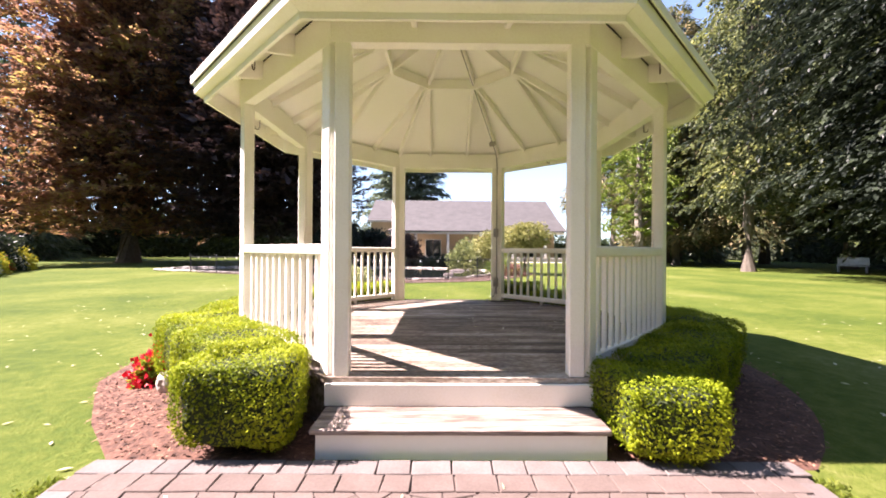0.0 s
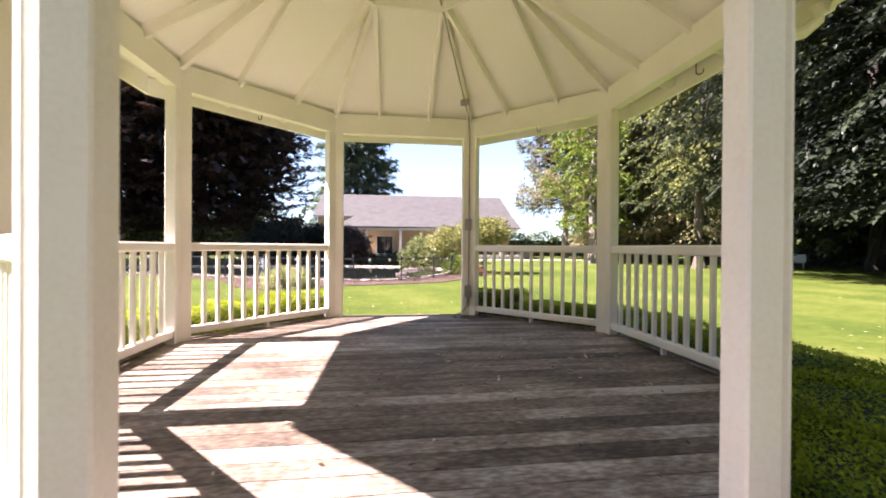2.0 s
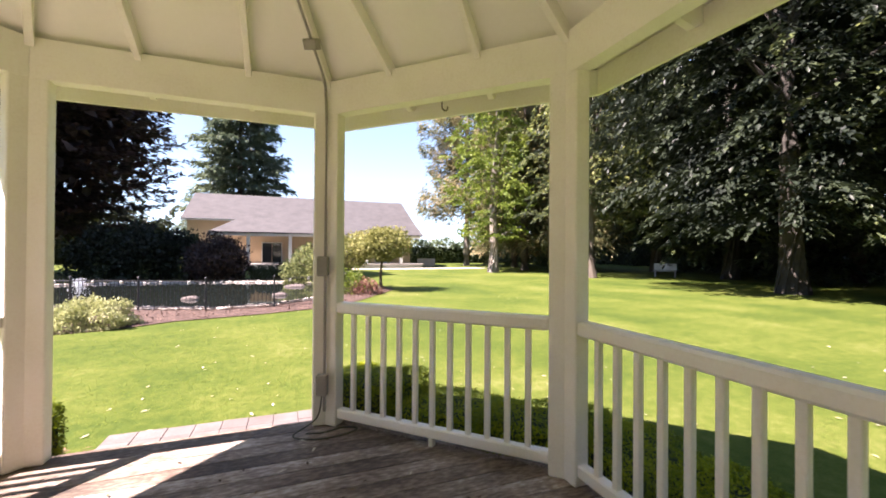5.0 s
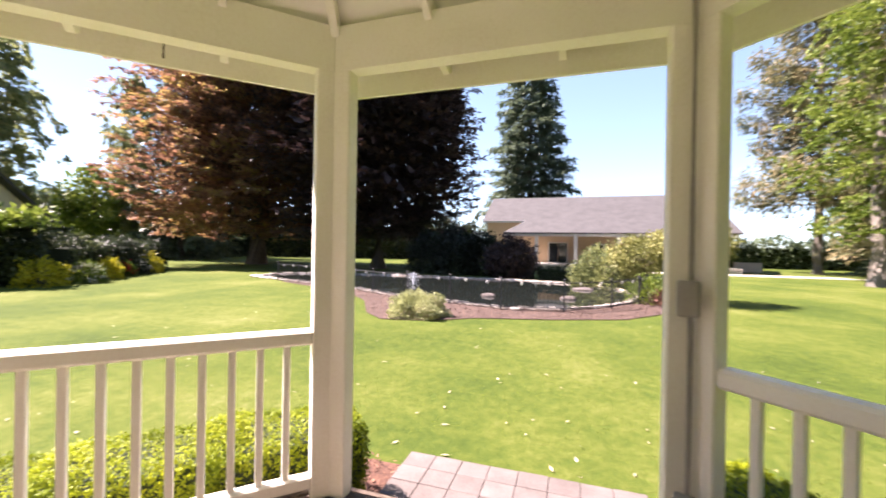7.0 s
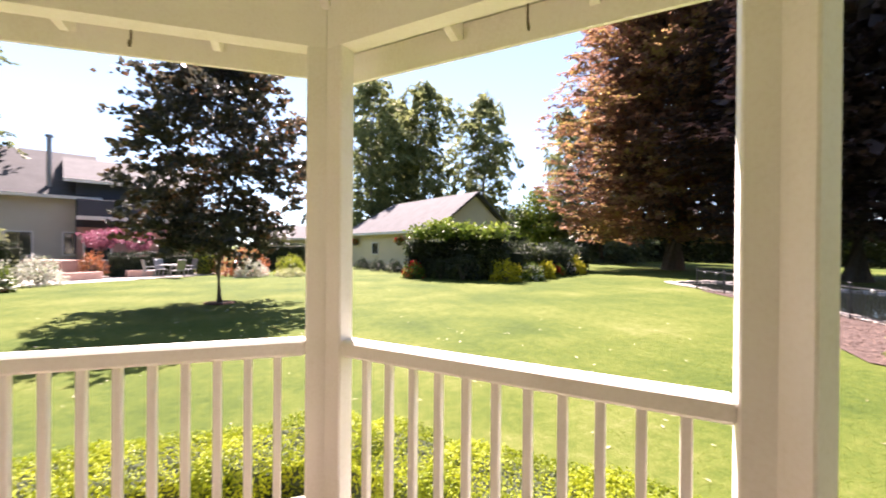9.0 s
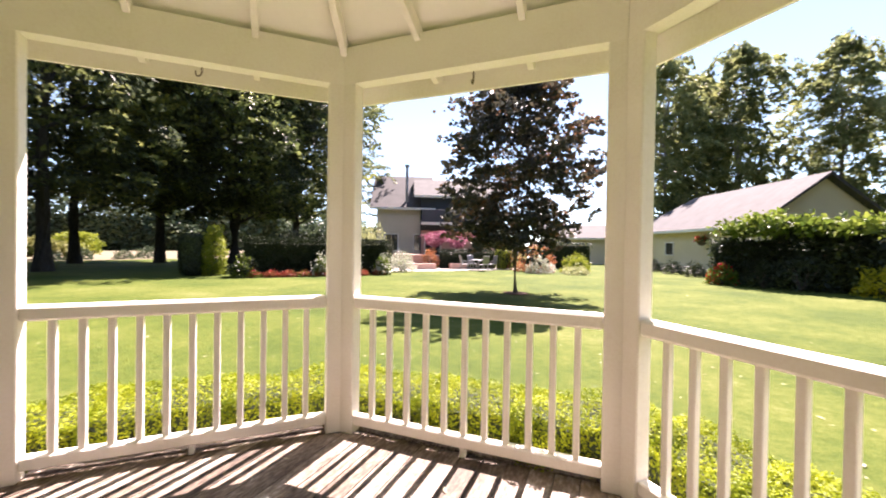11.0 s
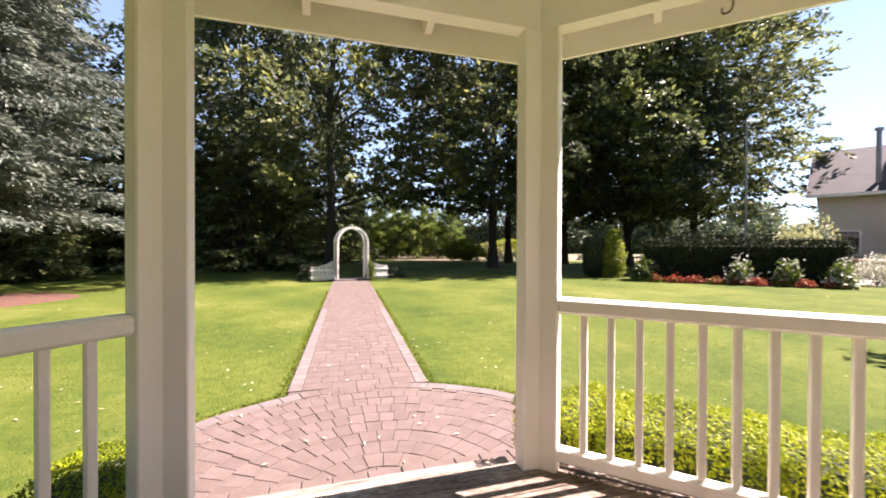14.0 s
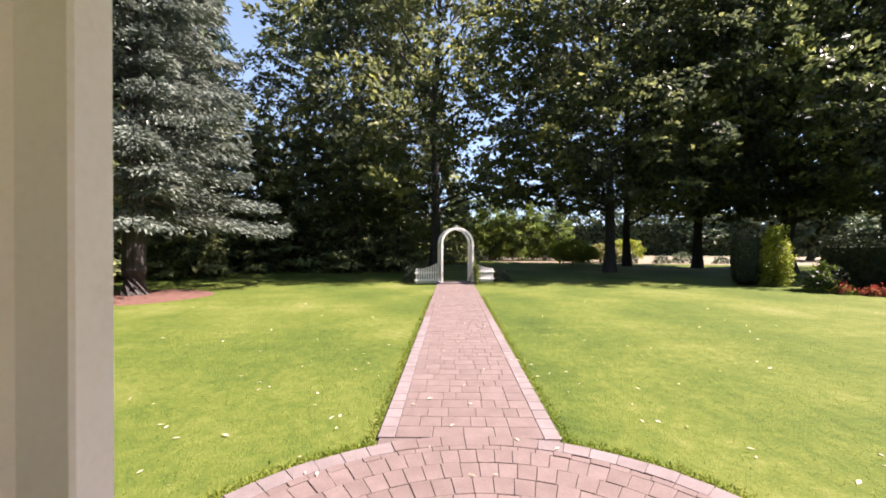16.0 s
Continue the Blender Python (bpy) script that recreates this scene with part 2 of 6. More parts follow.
COPPER = foliage("copper_beech_leaves", [(0.078, 0.048, 0.038), (0.18, 0.096, 0.062), (0.36, 0.185, 0.11), (0.4, 0.3, 0.09)], 0.5, 0.2, 0.3, 0.34, 0.42, 0.88)
PURPLE = foliage("dark_purple_beech_leaves", [(0.03, 0.023, 0.026), (0.05, 0.032, 0.033), (0.1, 0.055, 0.043)], 0.2, 0.35, 0.3)
MAPLE_L = foliage("crimson_maple_leaves", [(0.032, 0.036, 0.035), (0.056, 0.06, 0.048), (0.1, 0.082, 0.052), (0.25, 0.12, 0.06)], 0.35, 0.5, 0.7, 0.3, 0.42, 0.93)
# dark ramp carries the shade in the foliage, its last colour sunlit sprays
DARKLEAF = foliage("shade_toned_green_leaves", [(0.021, 0.029, 0.02), (0.034, 0.047, 0.027), (0.054, 0.073, 0.034), (0.17, 0.2, 0.065)], 0.28, 0.25, 0.5, 0.16, 0.42, 0.82)
# maple green toned down as if in shade, brightest stop as if sunlit
SHADELEAF = foliage("shade_toned_maple_leaves", [(0.026, 0.037, 0.022), (0.05, 0.068, 0.031), (0.115, 0.145, 0.05), (0.28, 0.32, 0.095)], 0.42, 0.25, 0.45, 0.2, 0.42, 0.80)
MIDLEAF = foliage("mid_green_leaves", [(0.042, 0.058, 0.04), (0.08, 0.1, 0.05), (0.17, 0.195, 0.07), (0.34, 0.35, 0.105)], 0.5, 0.2, 0.28, 0.24, 0.42, 0.86)
FIRBIG = foliage("tall_fir_needles", [(0.05, 0.075, 0.054), (0.1, 0.135, 0.085), (0.17, 0.21, 0.12)], 0.3, 0.3, 0.3)
FIRL = foliage("fir_needles", [(0.04, 0.065, 0.04), (0.075, 0.11, 0.06), (0.15, 0.19, 0.09)], 0.25, 0.3, 0.3)
PINEL = foliage("pine_needles", [(0.055, 0.075, 0.04), (0.11, 0.13, 0.06), (0.21, 0.19, 0.09), (0.32, 0.25, 0.14)], 0.35, 0.25, 0.3)
SPRUCEL = foliage("blue_spruce_needles", [(0.078, 0.1, 0.08), (0.145, 0.172, 0.138), (0.24, 0.27, 0.215)], 0.22, 0.1, 0.9, 0.15, 0.38, 0.8)
# darker copy of DARKLEAF with deep crown shade put into the colour
DEEPLEAF = foliage("deep_shade_toned_leaves", [(0.015, 0.021, 0.016), (0.024, 0.034, 0.022), (0.038, 0.052, 0.028), (0.11, 0.134, 0.05)], 0.22, 0.35, 0.5, 0.16, 0.42, 0.86)
YEWL = foliage("clipped_hedge_leaves", [(0.012, 0.018, 0.01), (0.022, 0.032, 0.016), (0.04, 0.055, 0.024)], 0.15, 0.04, 0.8)
HEMLOCKL = foliage("hemlock_needles", [(0.1, 0.13, 0.065), (0.24, 0.28, 0.115), (0.44, 0.46, 0.19)], 0.35, 0.15, 0.6, 0.25, 0.4, 0.9)
BIRCHL = foliage("birch_leaves", [(0.1, 0.13, 0.065), (0.2, 0.23, 0.09), (0.33, 0.345, 0.14)], 0.55, 0.2, 0.25)
LIME = foliage("lime_green_leaves", [(0.13, 0.18, 0.02), (0.24, 0.29, 0.03), (0.34, 0.36, 0.05)], 0.4, 0.25, 0.5)
FRESH = foliage("fresh_green_leaves", [(0.07, 0.12, 0.02), (0.14, 0.20, 0.03), (0.25, 0.30, 0.055)], 0.35, 0.25, 0.3)
SILVER = foliage("silver_green_leaves", [(0.28, 0.31, 0.13), (0.42, 0.44, 0.21), (0.55, 0.55, 0.32)], 0.25, 0.2, 1.5)
RED = foliage("red_petals", [(0.45, 0.01, 0.02), (0.62, 0.015, 0.03), (0.70, 0.04, 0.05)], 0.3, 0.2, 2)
DULLRED = foliage("dull_red_petals", [(0.24, 0.035, 0.03), (0.36, 0.06, 0.045), (0.42, 0.11, 0.07)], 0.3, 0.2, 2)
RUST = foliage("rust_orange_leaves", [(0.18, 0.13, 0.04), (0.35, 0.14, 0.06), (0.48, 0.17, 0.09)], 0.3, 0.2, 0.8)
PINK = foliage("pink_petals", [(0.22, 0.06, 0.09), (0.38, 0.12, 0.19), (0.48, 0.22, 0.28)], 0.3, 0.2, 1)
WHITEF = foliage("white_blossom", [(0.22, 0.28, 0.14), (0.55, 0.55, 0.46), (0.75, 0.74, 0.68)], 0.3, 0.2, 1.5)
YELLOW = foliage("yellow_blossom", [(0.25, 0.28, 0.03), (0.5, 0.45, 0.03), (0.6, 0.52, 0.04)], 0.3, 0.2, 1.5)
ACER = foliage("laceleaf_maple_leaves", [(0.12, 0.135, 0.04), (0.23, 0.235, 0.075), (0.36, 0.345, 0.13)], 0.35, 0.2, 0.7)
LACERED = foliage("red_laceleaf_leaves", [(0.11, 0.05, 0.04), (0.23, 0.11, 0.085), (0.34, 0.19, 0.15)], 0.3, 0.2, 0.8)
SPRAY = foliage("white_water_drops", [(0.6, 0.66, 0.72), (0.8, 0.84, 0.88)], 0.4, 0.5, 1.0)
DRYLEAF = foliage("fallen_leaf", [(0.36, 0.31, 0.17), (0.52, 0.46, 0.32), (0.62, 0.57, 0.46)], 0.3, 0.2, 3)
LITTER = foliage("brown_litter", [(0.035, 0.022, 0.014), (0.08, 0.05, 0.03), (0.16, 0.11, 0.06)], 0.1, 0.1, 3)
SHINGLE = surface("grey_asphalt_shingles", [(0.046, 0.044, 0.045), (0.063, 0.06, 0.061), (0.08, 0.076, 0.077)], 1.2, 9, 0.9, 0.3, (1, 1, 1), depth=0.03)
TAN = surface("tan_stucco", [(0.58, 0.42, 0.27), (0.68, 0.51, 0.34)], 1.0, 25, 0.85, 0.2)
CREAMW = surface("cream_siding", [(0.6, 0.53, 0.37), (0.68, 0.6, 0.43)], 1.0, 20, 0.8, 0.15)
NAVY = surface("dark_slate_siding", [(0.035, 0.04, 0.055), (0.055, 0.06, 0.08)], 1.0, 20, 0.7, 0.15)
GREYW = surface("pale_grey_siding", [(0.46, 0.43, 0.36), (0.55, 0.51, 0.44)], 1.0, 20, 0.8, 0.15)
BRICK = surface("pinkish_brickwork", [(0.40, 0.24, 0.2), (0.54, 0.35, 0.3)], 3, 20, 0.9, 0.3)
TRIM = surface("white_trim", [(0.68, 0.66, 0.62), (0.76, 0.74, 0.70)], 2, 30, 0.5, 0.05)
CONC = surface("pale_concrete", [(0.42, 0.38, 0.34), (0.52, 0.47, 0.43)], 1.0, 25, 0.9, 0.2)
STONE = surface("pale_rim_stone", [(0.30, 0.26, 0.22), (0.45, 0.40, 0.36), (0.58, 0.53, 0.49)], 4, 30, 0.9, 0.5, vary=0.3)
BLACK = surface("black_iron", [(0.012, 0.012, 0.014), (0.03, 0.03, 0.033)], 6, 40, 0.5, 0.1, metal=0.4)
GREYMET = surface("grey_metal", [(0.25, 0.25, 0.26), (0.36, 0.36, 0.37)], 6, 40, 0.45, 0.1, metal=0.6)
PLASTIC = surface("grey_plastic", [(0.26, 0.24, 0.21), (0.33, 0.31, 0.28)], 4, 40, 0.5, 0.05)
HOOKM = surface("rusty_hook_wire", [(0.10, 0.07, 0.05), (0.2, 0.16, 0.12)], 10, 80, 0.6, 0.2, metal=0.6)
CORD = surface("dark_olive_cable", [(0.04, 0.04, 0.02), (0.08, 0.075, 0.04)], 10, 60, 0.6, 0.1)
WATER, _nt, _b = node_mat("dark_pond_water")
_b.inputs["Base Color"].default_value = (0.012, 0.016, 0.014, 1)
_b.inputs["Roughness"].default_value = 0.04
_n, _bp = _nt.nodes.new("ShaderNodeTexNoise"), _nt.nodes.new("ShaderNodeBump")
_n.inputs["Scale"].default_value = 3.5
_bp.inputs["Strength"].default_value, _bp.inputs["Distance"].default_value = 0.08, 0.02
_nt.links.new(_n.outputs["Fac"], _bp.inputs["Height"])
_nt.links.new(_bp.outputs["Normal"], _b.inputs["Normal"])
PANE, _nt, _b = node_mat("dark_window_glass")
_b.inputs["Base Color"].default_value = (0.02, 0.024, 0.028, 1)
_b.inputs["Roughness"].default_value = 0.05
_b.inputs["Specular IOR Level"].default_value = 0.8

# ---- ground ----


def disc(name, pts, z, material, label, parent=None):
    ob = mesh_obj(name, [(x, y, z) for x, y in pts], [list(range(len(pts)))], material, parent)
    return tagged(ob, label, name.replace("_", " "), kind="structure")


_v, _f = [(0, 0, 0)], []
_rad = (4, 10, 25, 60, 150, 400, 1500, 4500)
for r in _rad:
    _v += [(r * math.cos(2 * math.pi * k / 48), r * math.sin(2 * math.pi * k / 48), 0) for k in range(48)]
for k in range(48):
    _f.append((0, 1 + k, 1 + (k + 1) % 48))
for i in range(len(_rad) - 1):
    for k in range(48):
        a, b = 1 + 48 * i + k, 1 + 48 * i + (k + 1) % 48
        _f.append((a, a + 48, b + 48, b))
tagged(mesh_obj("ground", _v, _f, GRASS), "sunny mown green lawn with pale dry patches", "lawn", kind="structure")

# mulch beds, a few centimetres proud of the lawn


def blob(cx, cy, rx, ry, wob, seed, n=40, turn=0.0):
    r = np.random.default_rng(seed)
    ph = r.uniform(0, 6.28, 3)
    out = []
    for k in range(n):
        a = 2 * math.pi * k / n
        w = 1 + wob * (math.sin(2 * a + ph[0]) + 0.6 * math.sin(3 * a + ph[1]) + 0.4 * math.sin(5 * a + ph[2]))
        x, y = rx * w * math.cos(a), ry * w * math.sin(a)
        out.append((cx + x * math.cos(turn) - y * math.sin(turn), cy + x * math.sin(turn) + y * math.cos(turn)))
    return out


def inside(p, poly):
    x, y = p
    c = False
    for (x1, y1), (x2, y2) in zip(poly, poly[1:] + poly[:1]):
        if (y1 > y) != (y2 > y) and x < (x2 - x1) * (y - y1) / (y2 - y1) + x1:
            c = not c
    return c


def bed(name, poly, label, chips=0, z=0.03, seed=1):
    """a low mound of bark with loose chips on it"""
    cx, cy = sum(p[0] for p in poly) / len(poly), sum(p[1] for p in poly) / len(poly)
    n = len(poly)
    v = [(x, y, 0.001) for x, y in poly]
    v += [(cx + (x - cx) * 0.93, cy + (y - cy) * 0.93, z) for x, y in poly]
    v.append((cx, cy, z + 0.01))
    f = [(k, (k + 1) % n, n + (k + 1) % n, n + k) for k in range(n)] + [(n + k, n + (k + 1) % n, 2 * n) for k in range(n)]
    ob = tagged(mesh_obj(name, v, f, MULCH), label, "mulch bed", kind="structure")
    if chips:
        r = np.random.default_rng(seed)
        xs = [p[0] for p in poly]
        ys = [p[1] for p in poly]
        P = []
        while len(P) < chips:
            p = (r.uniform(min(xs), max(xs)), r.uniform(min(ys), max(ys)))
            if inside(p, poly):
                P.append((p[0], p[1], z + r.uniform(0.002, 0.02)))
        D = r.normal(size=(chips, 3)) * (1, 1, 0.25)
        c = new("bark_chips", leaf_mesh("bark_chips", np.array(P), D, 0.045, 0.015, r, CHIP, 0.1, True))
        tagged(c, "loose reddish bark chips on the mulch bed", "bark chips", kind="stuff")
    return ob


BED = [(3.5 * math.cos(a), 3.5 * math.sin(a)) for a in np.linspace(math.radians(-52), math.radians(68), 20)]
BED += [(0.95, 3.3), (0.95, 2.3), (-0.9, 2.3), (-0.9, 3.3)]
BED += [(3.55 * math.cos(a), 3.55 * math.sin(a)) for a in np.linspace(math.radians(112), math.radians(160), 9)]
BED += [(-3.5, 0.6), (-3.62, 0.0), (-3.66, -0.6), (-3.5, -1.2), (-3.2, -1.6), (-2.75, -2.15), (-2.15, -2.72), (-0.95, -2.72), (-0.95, -2.3), (0.95, -2.3), (0.95, -2.72)]
bed("mulch_bed", BED, "reddish bark mulch bed round the gazebo", 15000, 0.03, 3)

# ---- brick apron and path ----
CX, CY, RA = -0.12, -2.74, 2.12
PA, PB = Vector((-0.15, -4.62)), Vector((-0.98, -18.75))
PD = (PB - PA).normalized()
PN = Vector((-PD.y, PD.x))
PLEN, PW = (PB - PA).length, 0.785
apron_pts = [(CX + (RA - 0.02) * math.cos(a), CY + (RA - 0.02) * math.sin(a)) for a in np.linspace(math.pi, 2 * math.pi, 40)]
apron = disc("brick_apron", apron_pts, 0.027, SAND, "half-round apron of pinkish tumbled pavers before the steps")
qa, qb, qc, qd = PA + PN * (PW - 0.02), PA - PN * (PW - 0.02), PB - PN * (PW - 0.02), PB + PN * (PW - 0.02)
path = disc("brick_path", [tuple(qa), tuple(qb), tuple(qc), tuple(qd)], 0.022, SAND, "straight pinkish paver path across the lawn")


def on_paving(x, y):
    if y < CY + 0.02 and math.hypot(x - CX, y - CY) < RA + 0.02:
        return True
    d = Vector((x, y)) - PA
    if -0.3 < d.dot(PD) < PLEN and abs(d.dot(PN)) < PW + 0.02:
        return True
    return -0.9 < x < 0.95 and 2.2 < y < 3.5


# ---- gazebo ----
FZ, R8 = 0.40, 2.40
AP = R8 * math.cos(math.pi / 8)
SIDE = 2 * R8 * math.sin(math.pi / 8)
gazebo = thing("gazebo", "white painted eight-sided wooden gazebo with a plank floor", "gazebo")


def side_pose(k, z=0.0):
    """side k (0 = the front opening, counter-clockwise from above): x along it, y outward"""
    a = -90 + 45 * k
    return pose(AP * math.cos(radians(a)), AP * math.sin(radians(a)), z, 0, 0, a - 90)


PWD, PTH = 0.112, 0.098
post_mesh = None
for k in range(8):
    for sgn in (-1, 1):
        m = side_pose(k) @ pose(sgn * (SIDE / 2 - PWD / 2 - 0.004), 0, 0)
        if post_mesh is None:
            bm = box_bm(pose(0, 0, (FZ + 2.83) / 2), PWD, PTH, 2.83 - FZ, 0.007)
            post_mesh = part("post", bm, PAINT, gazebo)
            post_mesh.matrix_basis = m
        else:
            share(post_mesh, "post", m, gazebo)

# railings on six sides
RT = 1.36
L_R = SIDE - 2 * PWD - 0.004
bm = box_bm(pose(0, 0, RT - 0.042), L_R, 0.092, 0.084, 0.014)
rail0 = part("railing", bm, PAINT, gazebo, "white railing with square balusters")
rail0.matrix_basis = side_pose(1)
bot0 = part("bottom_rail", box_bm(pose(0, 0, 0.497), L_R, 0.07, 0.072, 0.008), PAINT, rail0)
bal0 = part("baluster", box_bm(pose(0, 0, 0.905), 0.036, 0.036, 0.75, 0.004), PAINT, rail0)
foot0 = part("support_block", box_bm(pose(0, 0, 0.43), 0.035, 0.05, 0.062, 0.004), PAINT, rail0)
step_b = L_R / 12
for j in range(11):
    m = pose(-L_R / 2 + step_b * (j + 1), 0, 0)
    if j == 0:
        bal0.matrix_basis = m
    else:
        share(bal0, "baluster", m, rail0)
for k in (2, 3, 5, 6, 7):
    r = share(rail0, "railing", side_pose(k), gazebo)
    tagged(r, "white railing with square balusters")
    share(bot0, "bottom_rail", Matrix(), r)
    share(foot0, "support_block", Matrix(), r)
    for j in range(11):
        share(bal0, "baluster", pose(-L_R / 2 + step_b * (j + 1), 0, 0), r)

# beams, rafters, ceiling, eaves
SL = 0.56
ZB0, ZB1 = 2.825, 3.03


def zr(a):
    """underside of the rafters at apothem a"""
    return ZB1 + (AP - 0.05 - a) * SL


TW = math.tan(math.pi / 8)


def prism(bm, a0, a1, z0, z1, k, grow0=0.0, zz0=None, zz1=None):
    """a mitred board round side k between apothems a0 and a1, heights z0..z1 (inner) and zz0..zz1 (outer)"""
    zz0, zz1 = z0 if zz0 is None else zz0, z1 if zz1 is None else zz1
    m = side_pose(k)
    vs = []
    for a, (lo, hi) in ((a0, (z0, z1)), (a1, (zz0, zz1))):
        h = a * TW - 0.0015
        for s in (-1, 1):
            for z in (lo, hi):
                vs.append(bm.verts.new(m @ Vector((s * h, a - AP, z))))
    i = vs
    for q in ((0, 1, 3, 2), (4, 6, 7, 5), (0, 4, 5, 1), (2, 3, 7, 6), (1, 5, 7, 3), (0, 2, 6, 4)):
        bm.faces.new([i[n] for n in q])
    return bm


EA = 2.545
for k in range(8):
    part("beam", prism(bmesh.new(), AP - 0.05, AP + 0.05, ZB0, ZB1 + 0.05, k), PAINT, gazebo)
    # ceiling boards of this side, from the beam to the peak
    A1 = AP + 0.03
    part("ceiling_panel", prism(bmesh.new(), 0.02, A1, zr(0.02) + 0.10, zr(0.02) + 0.125, k, 0, zr(A1) + 0.10, zr(A1) + 0.125), CEIL, gazebo, "smooth cream ceiling panel")
    part("soffit", prism(bmesh.new(), AP + 0.052, EA + 0.02, 3.10, 3.12, k, 0, 3.0, 3.02), PAINT, gazebo)
    part("roof_panel", prism(bmesh.new(), 0.02, EA + 0.12, zr(0.02) + 0.135, zr(0.02) + 0.165, k, 0, 3.028, 3.058), SHINGLE, gazebo, "grey shingled roof panel")
    part("drip_edge", prism(bmesh.new(), EA + 0.1215, EA + 0.134, 2.986, 3.06, k), PAINT, gazebo)
    part("fascia", prism(bmesh.new(), EA, EA + 0.025, 2.818, 2.988, k), PAINT, gazebo)
    part("gutter", prism(bmesh.new(), EA + 0.027, EA + 0.105, 2.862, 2.988, k, 0, 2.892, 2.988), PAINT, gazebo)
    # collar board near the peak
    part("collar_board", prism(bmesh.new(), 0.80, 0.835, zr(0.82) - 0.055, zr(0.82) + 0.085, k), PAINT, gazebo)
    m = side_pose(k)
    for off in (-0.335, 0.335):
        a = m @ Vector((off, -0.03, zr(AP - 0.03) + 0.05))
        b = m @ Vector((off, 0.82 - AP, zr(0.82) + 0.05))
        part("rafter", beam_bm(a, b, 0.04, 0.096, 0.003), PAINT, gazebo)
        # tail under the eave, cut thinner towards the fascia
        bm = bmesh.new()
        vs = [bm.verts.new(m @ Vector((off + s * 0.02, y, z))) for s in (-1, 1) for y, z in ((0.052, 3.098), (EA - AP - 0.002, 3.001), (EA - AP - 0.002, 2.905), (EA - AP - 0.06, 2.875), (0.052, 2.93))]
        bm.faces.new(vs[:5])
        bm.faces.new(vs[5:][::-1])
        for q in range(5):
            bm.faces.new((vs[q], vs[5 + q], vs[5 + (q + 1) % 5], vs[(q + 1) % 5]))
        part("rafter_tail", bm, PAINT, gazebo)
    a8 = radians(-67.5 + 45 * k)
    c = 1 / math.cos(math.pi / 8)
    a = Vector(((AP - 0.03) * c * math.cos(a8), (AP - 0.03) * c * math.sin(a8), zr(AP - 0.03) + 0.045))
    b = Vector((0.03 * math.cos(a8), 0.03 * math.sin(a8), zr(0.03) + 0.045))
    part("hip_rafter", beam_bm(a, b, 0.045, 0.105, 0.003), PAINT, gazebo)

# downspout elbow at one eave corner
bm = bmesh.new()
_c = Vector((2.52, -1.0, 2.86))
tube(bm, [_c + Vector((0, 0, 0.02)), _c + Vector((0, 0, -0.07)), _c + Vector((-0.07, 0.03, -0.14)), _c + Vector((-0.2, 0.085, -0.17)), _c + Vector((-0.27, 0.11, -0.19))], [0.04] * 5, 8)
part("downspout", bm, PAINT, gazebo)

# wiring on one post and hip
BRP = Vector((0.918, 2.217, 0)) * 0.966
bm = bmesh.new()
tube(bm, [(BRP.x, BRP.y, z) for z in (0.52, 1.2, 2.0, 2.82)] + [(BRP.x * 0.985, BRP.y * 0.985, 3.02)] + [(0.383 * r, 0.924 * r, zr(r * 0.924) - 0.012) for r in (2.2, 1.8, 1.3, 0.9, 0.5, 0.1)], [0.011] * 11, 6)
part("conduit", bm, PLASTIC, gazebo, "thin grey electric conduit")
for z, h in ((1.64, 0.15), (0.74, 0.16)):
    part("outlet_box", box_bm(pose(BRP.x * 0.975, BRP.y * 0.975, z, 0, 0, -22.5), 0.085, 0.05, h, 0.008), PLASTIC, gazebo, "grey electric outlet box")
part("junction_box", box_bm(pose(0.383 * 1.98, 0.924 * 1.98, zr(1.83) - 0.03, 28, 0, -22.5), 0.09, 0.11, 0.07, 0.006), PLASTIC, gazebo, "small grey junction box")

# deck: rim, boards
DA = 2.285
deck = part("deck", prism(bmesh.new(), DA - 0.03, DA, 0.02, 0.362, 0), STEP, gazebo, "worn painted deck rim")
for k in range(1, 8):
    part("rim_board", prism(bmesh.new(), DA - 0.03, DA, 0.02, 0.362, k), STEP, deck)
bw = 0.142
n_b = int(2 * DA / bw) + 1
for i in range(n_b):
    y0 = -DA + i * bw + 0.003
    y1 = min(y0 + bw - 0.006, DA + 0.012)
    h = lambda y: min(DA + 0.012, (DA + 0.012) * math.sqrt(2) - abs(y))
    v = []
    for z in (0.364, 0.40):
        v += [(-h(y0), y0, z), (h(y0), y0, z), (h(y1), y1, z), (-h(y1), y1, z)]
    xm = 0.0
    me_b = mesh_obj("board", v, [(3, 2, 1, 0), (4, 5, 6, 7), (0, 1, 5, 4), (1, 2, 6, 5), (2, 3, 7, 6), (3, 0, 4, 7)], DECK, deck)
# base plates under the six railings, weathered pale edge
for k in (1, 2, 3, 5, 6, 7):
    m = side_pose(k)
    part("deck_edge_strip", box_bm(m @ pose(0, 0.055, 0.4085), SIDE - 0.24, 0.05, 0.016, 0.003), STEP, deck)

# front step
step = thing("front_step", "broad wooden step with worn white paint before the gazebo", "step", at=(0, -2.5, 0))
inv = Matrix.Translation((0, 2.5, 0))
part("riser", box_bm(inv @ pose(0, -2.302, 0.285), 1.92, 0.03, 0.155, 0.003), PAINT, step)
for y in (-2.413, -2.602):
    part("tread", box_bm(inv @ pose(-0.005, y, 0.19), 1.88, 0.185, 0.036, 0.007), STEP, step)
part("front_board", box_bm(inv @ pose(0, -2.662, 0.091), 1.82, 0.03, 0.16, 0.004), CEIL, step)
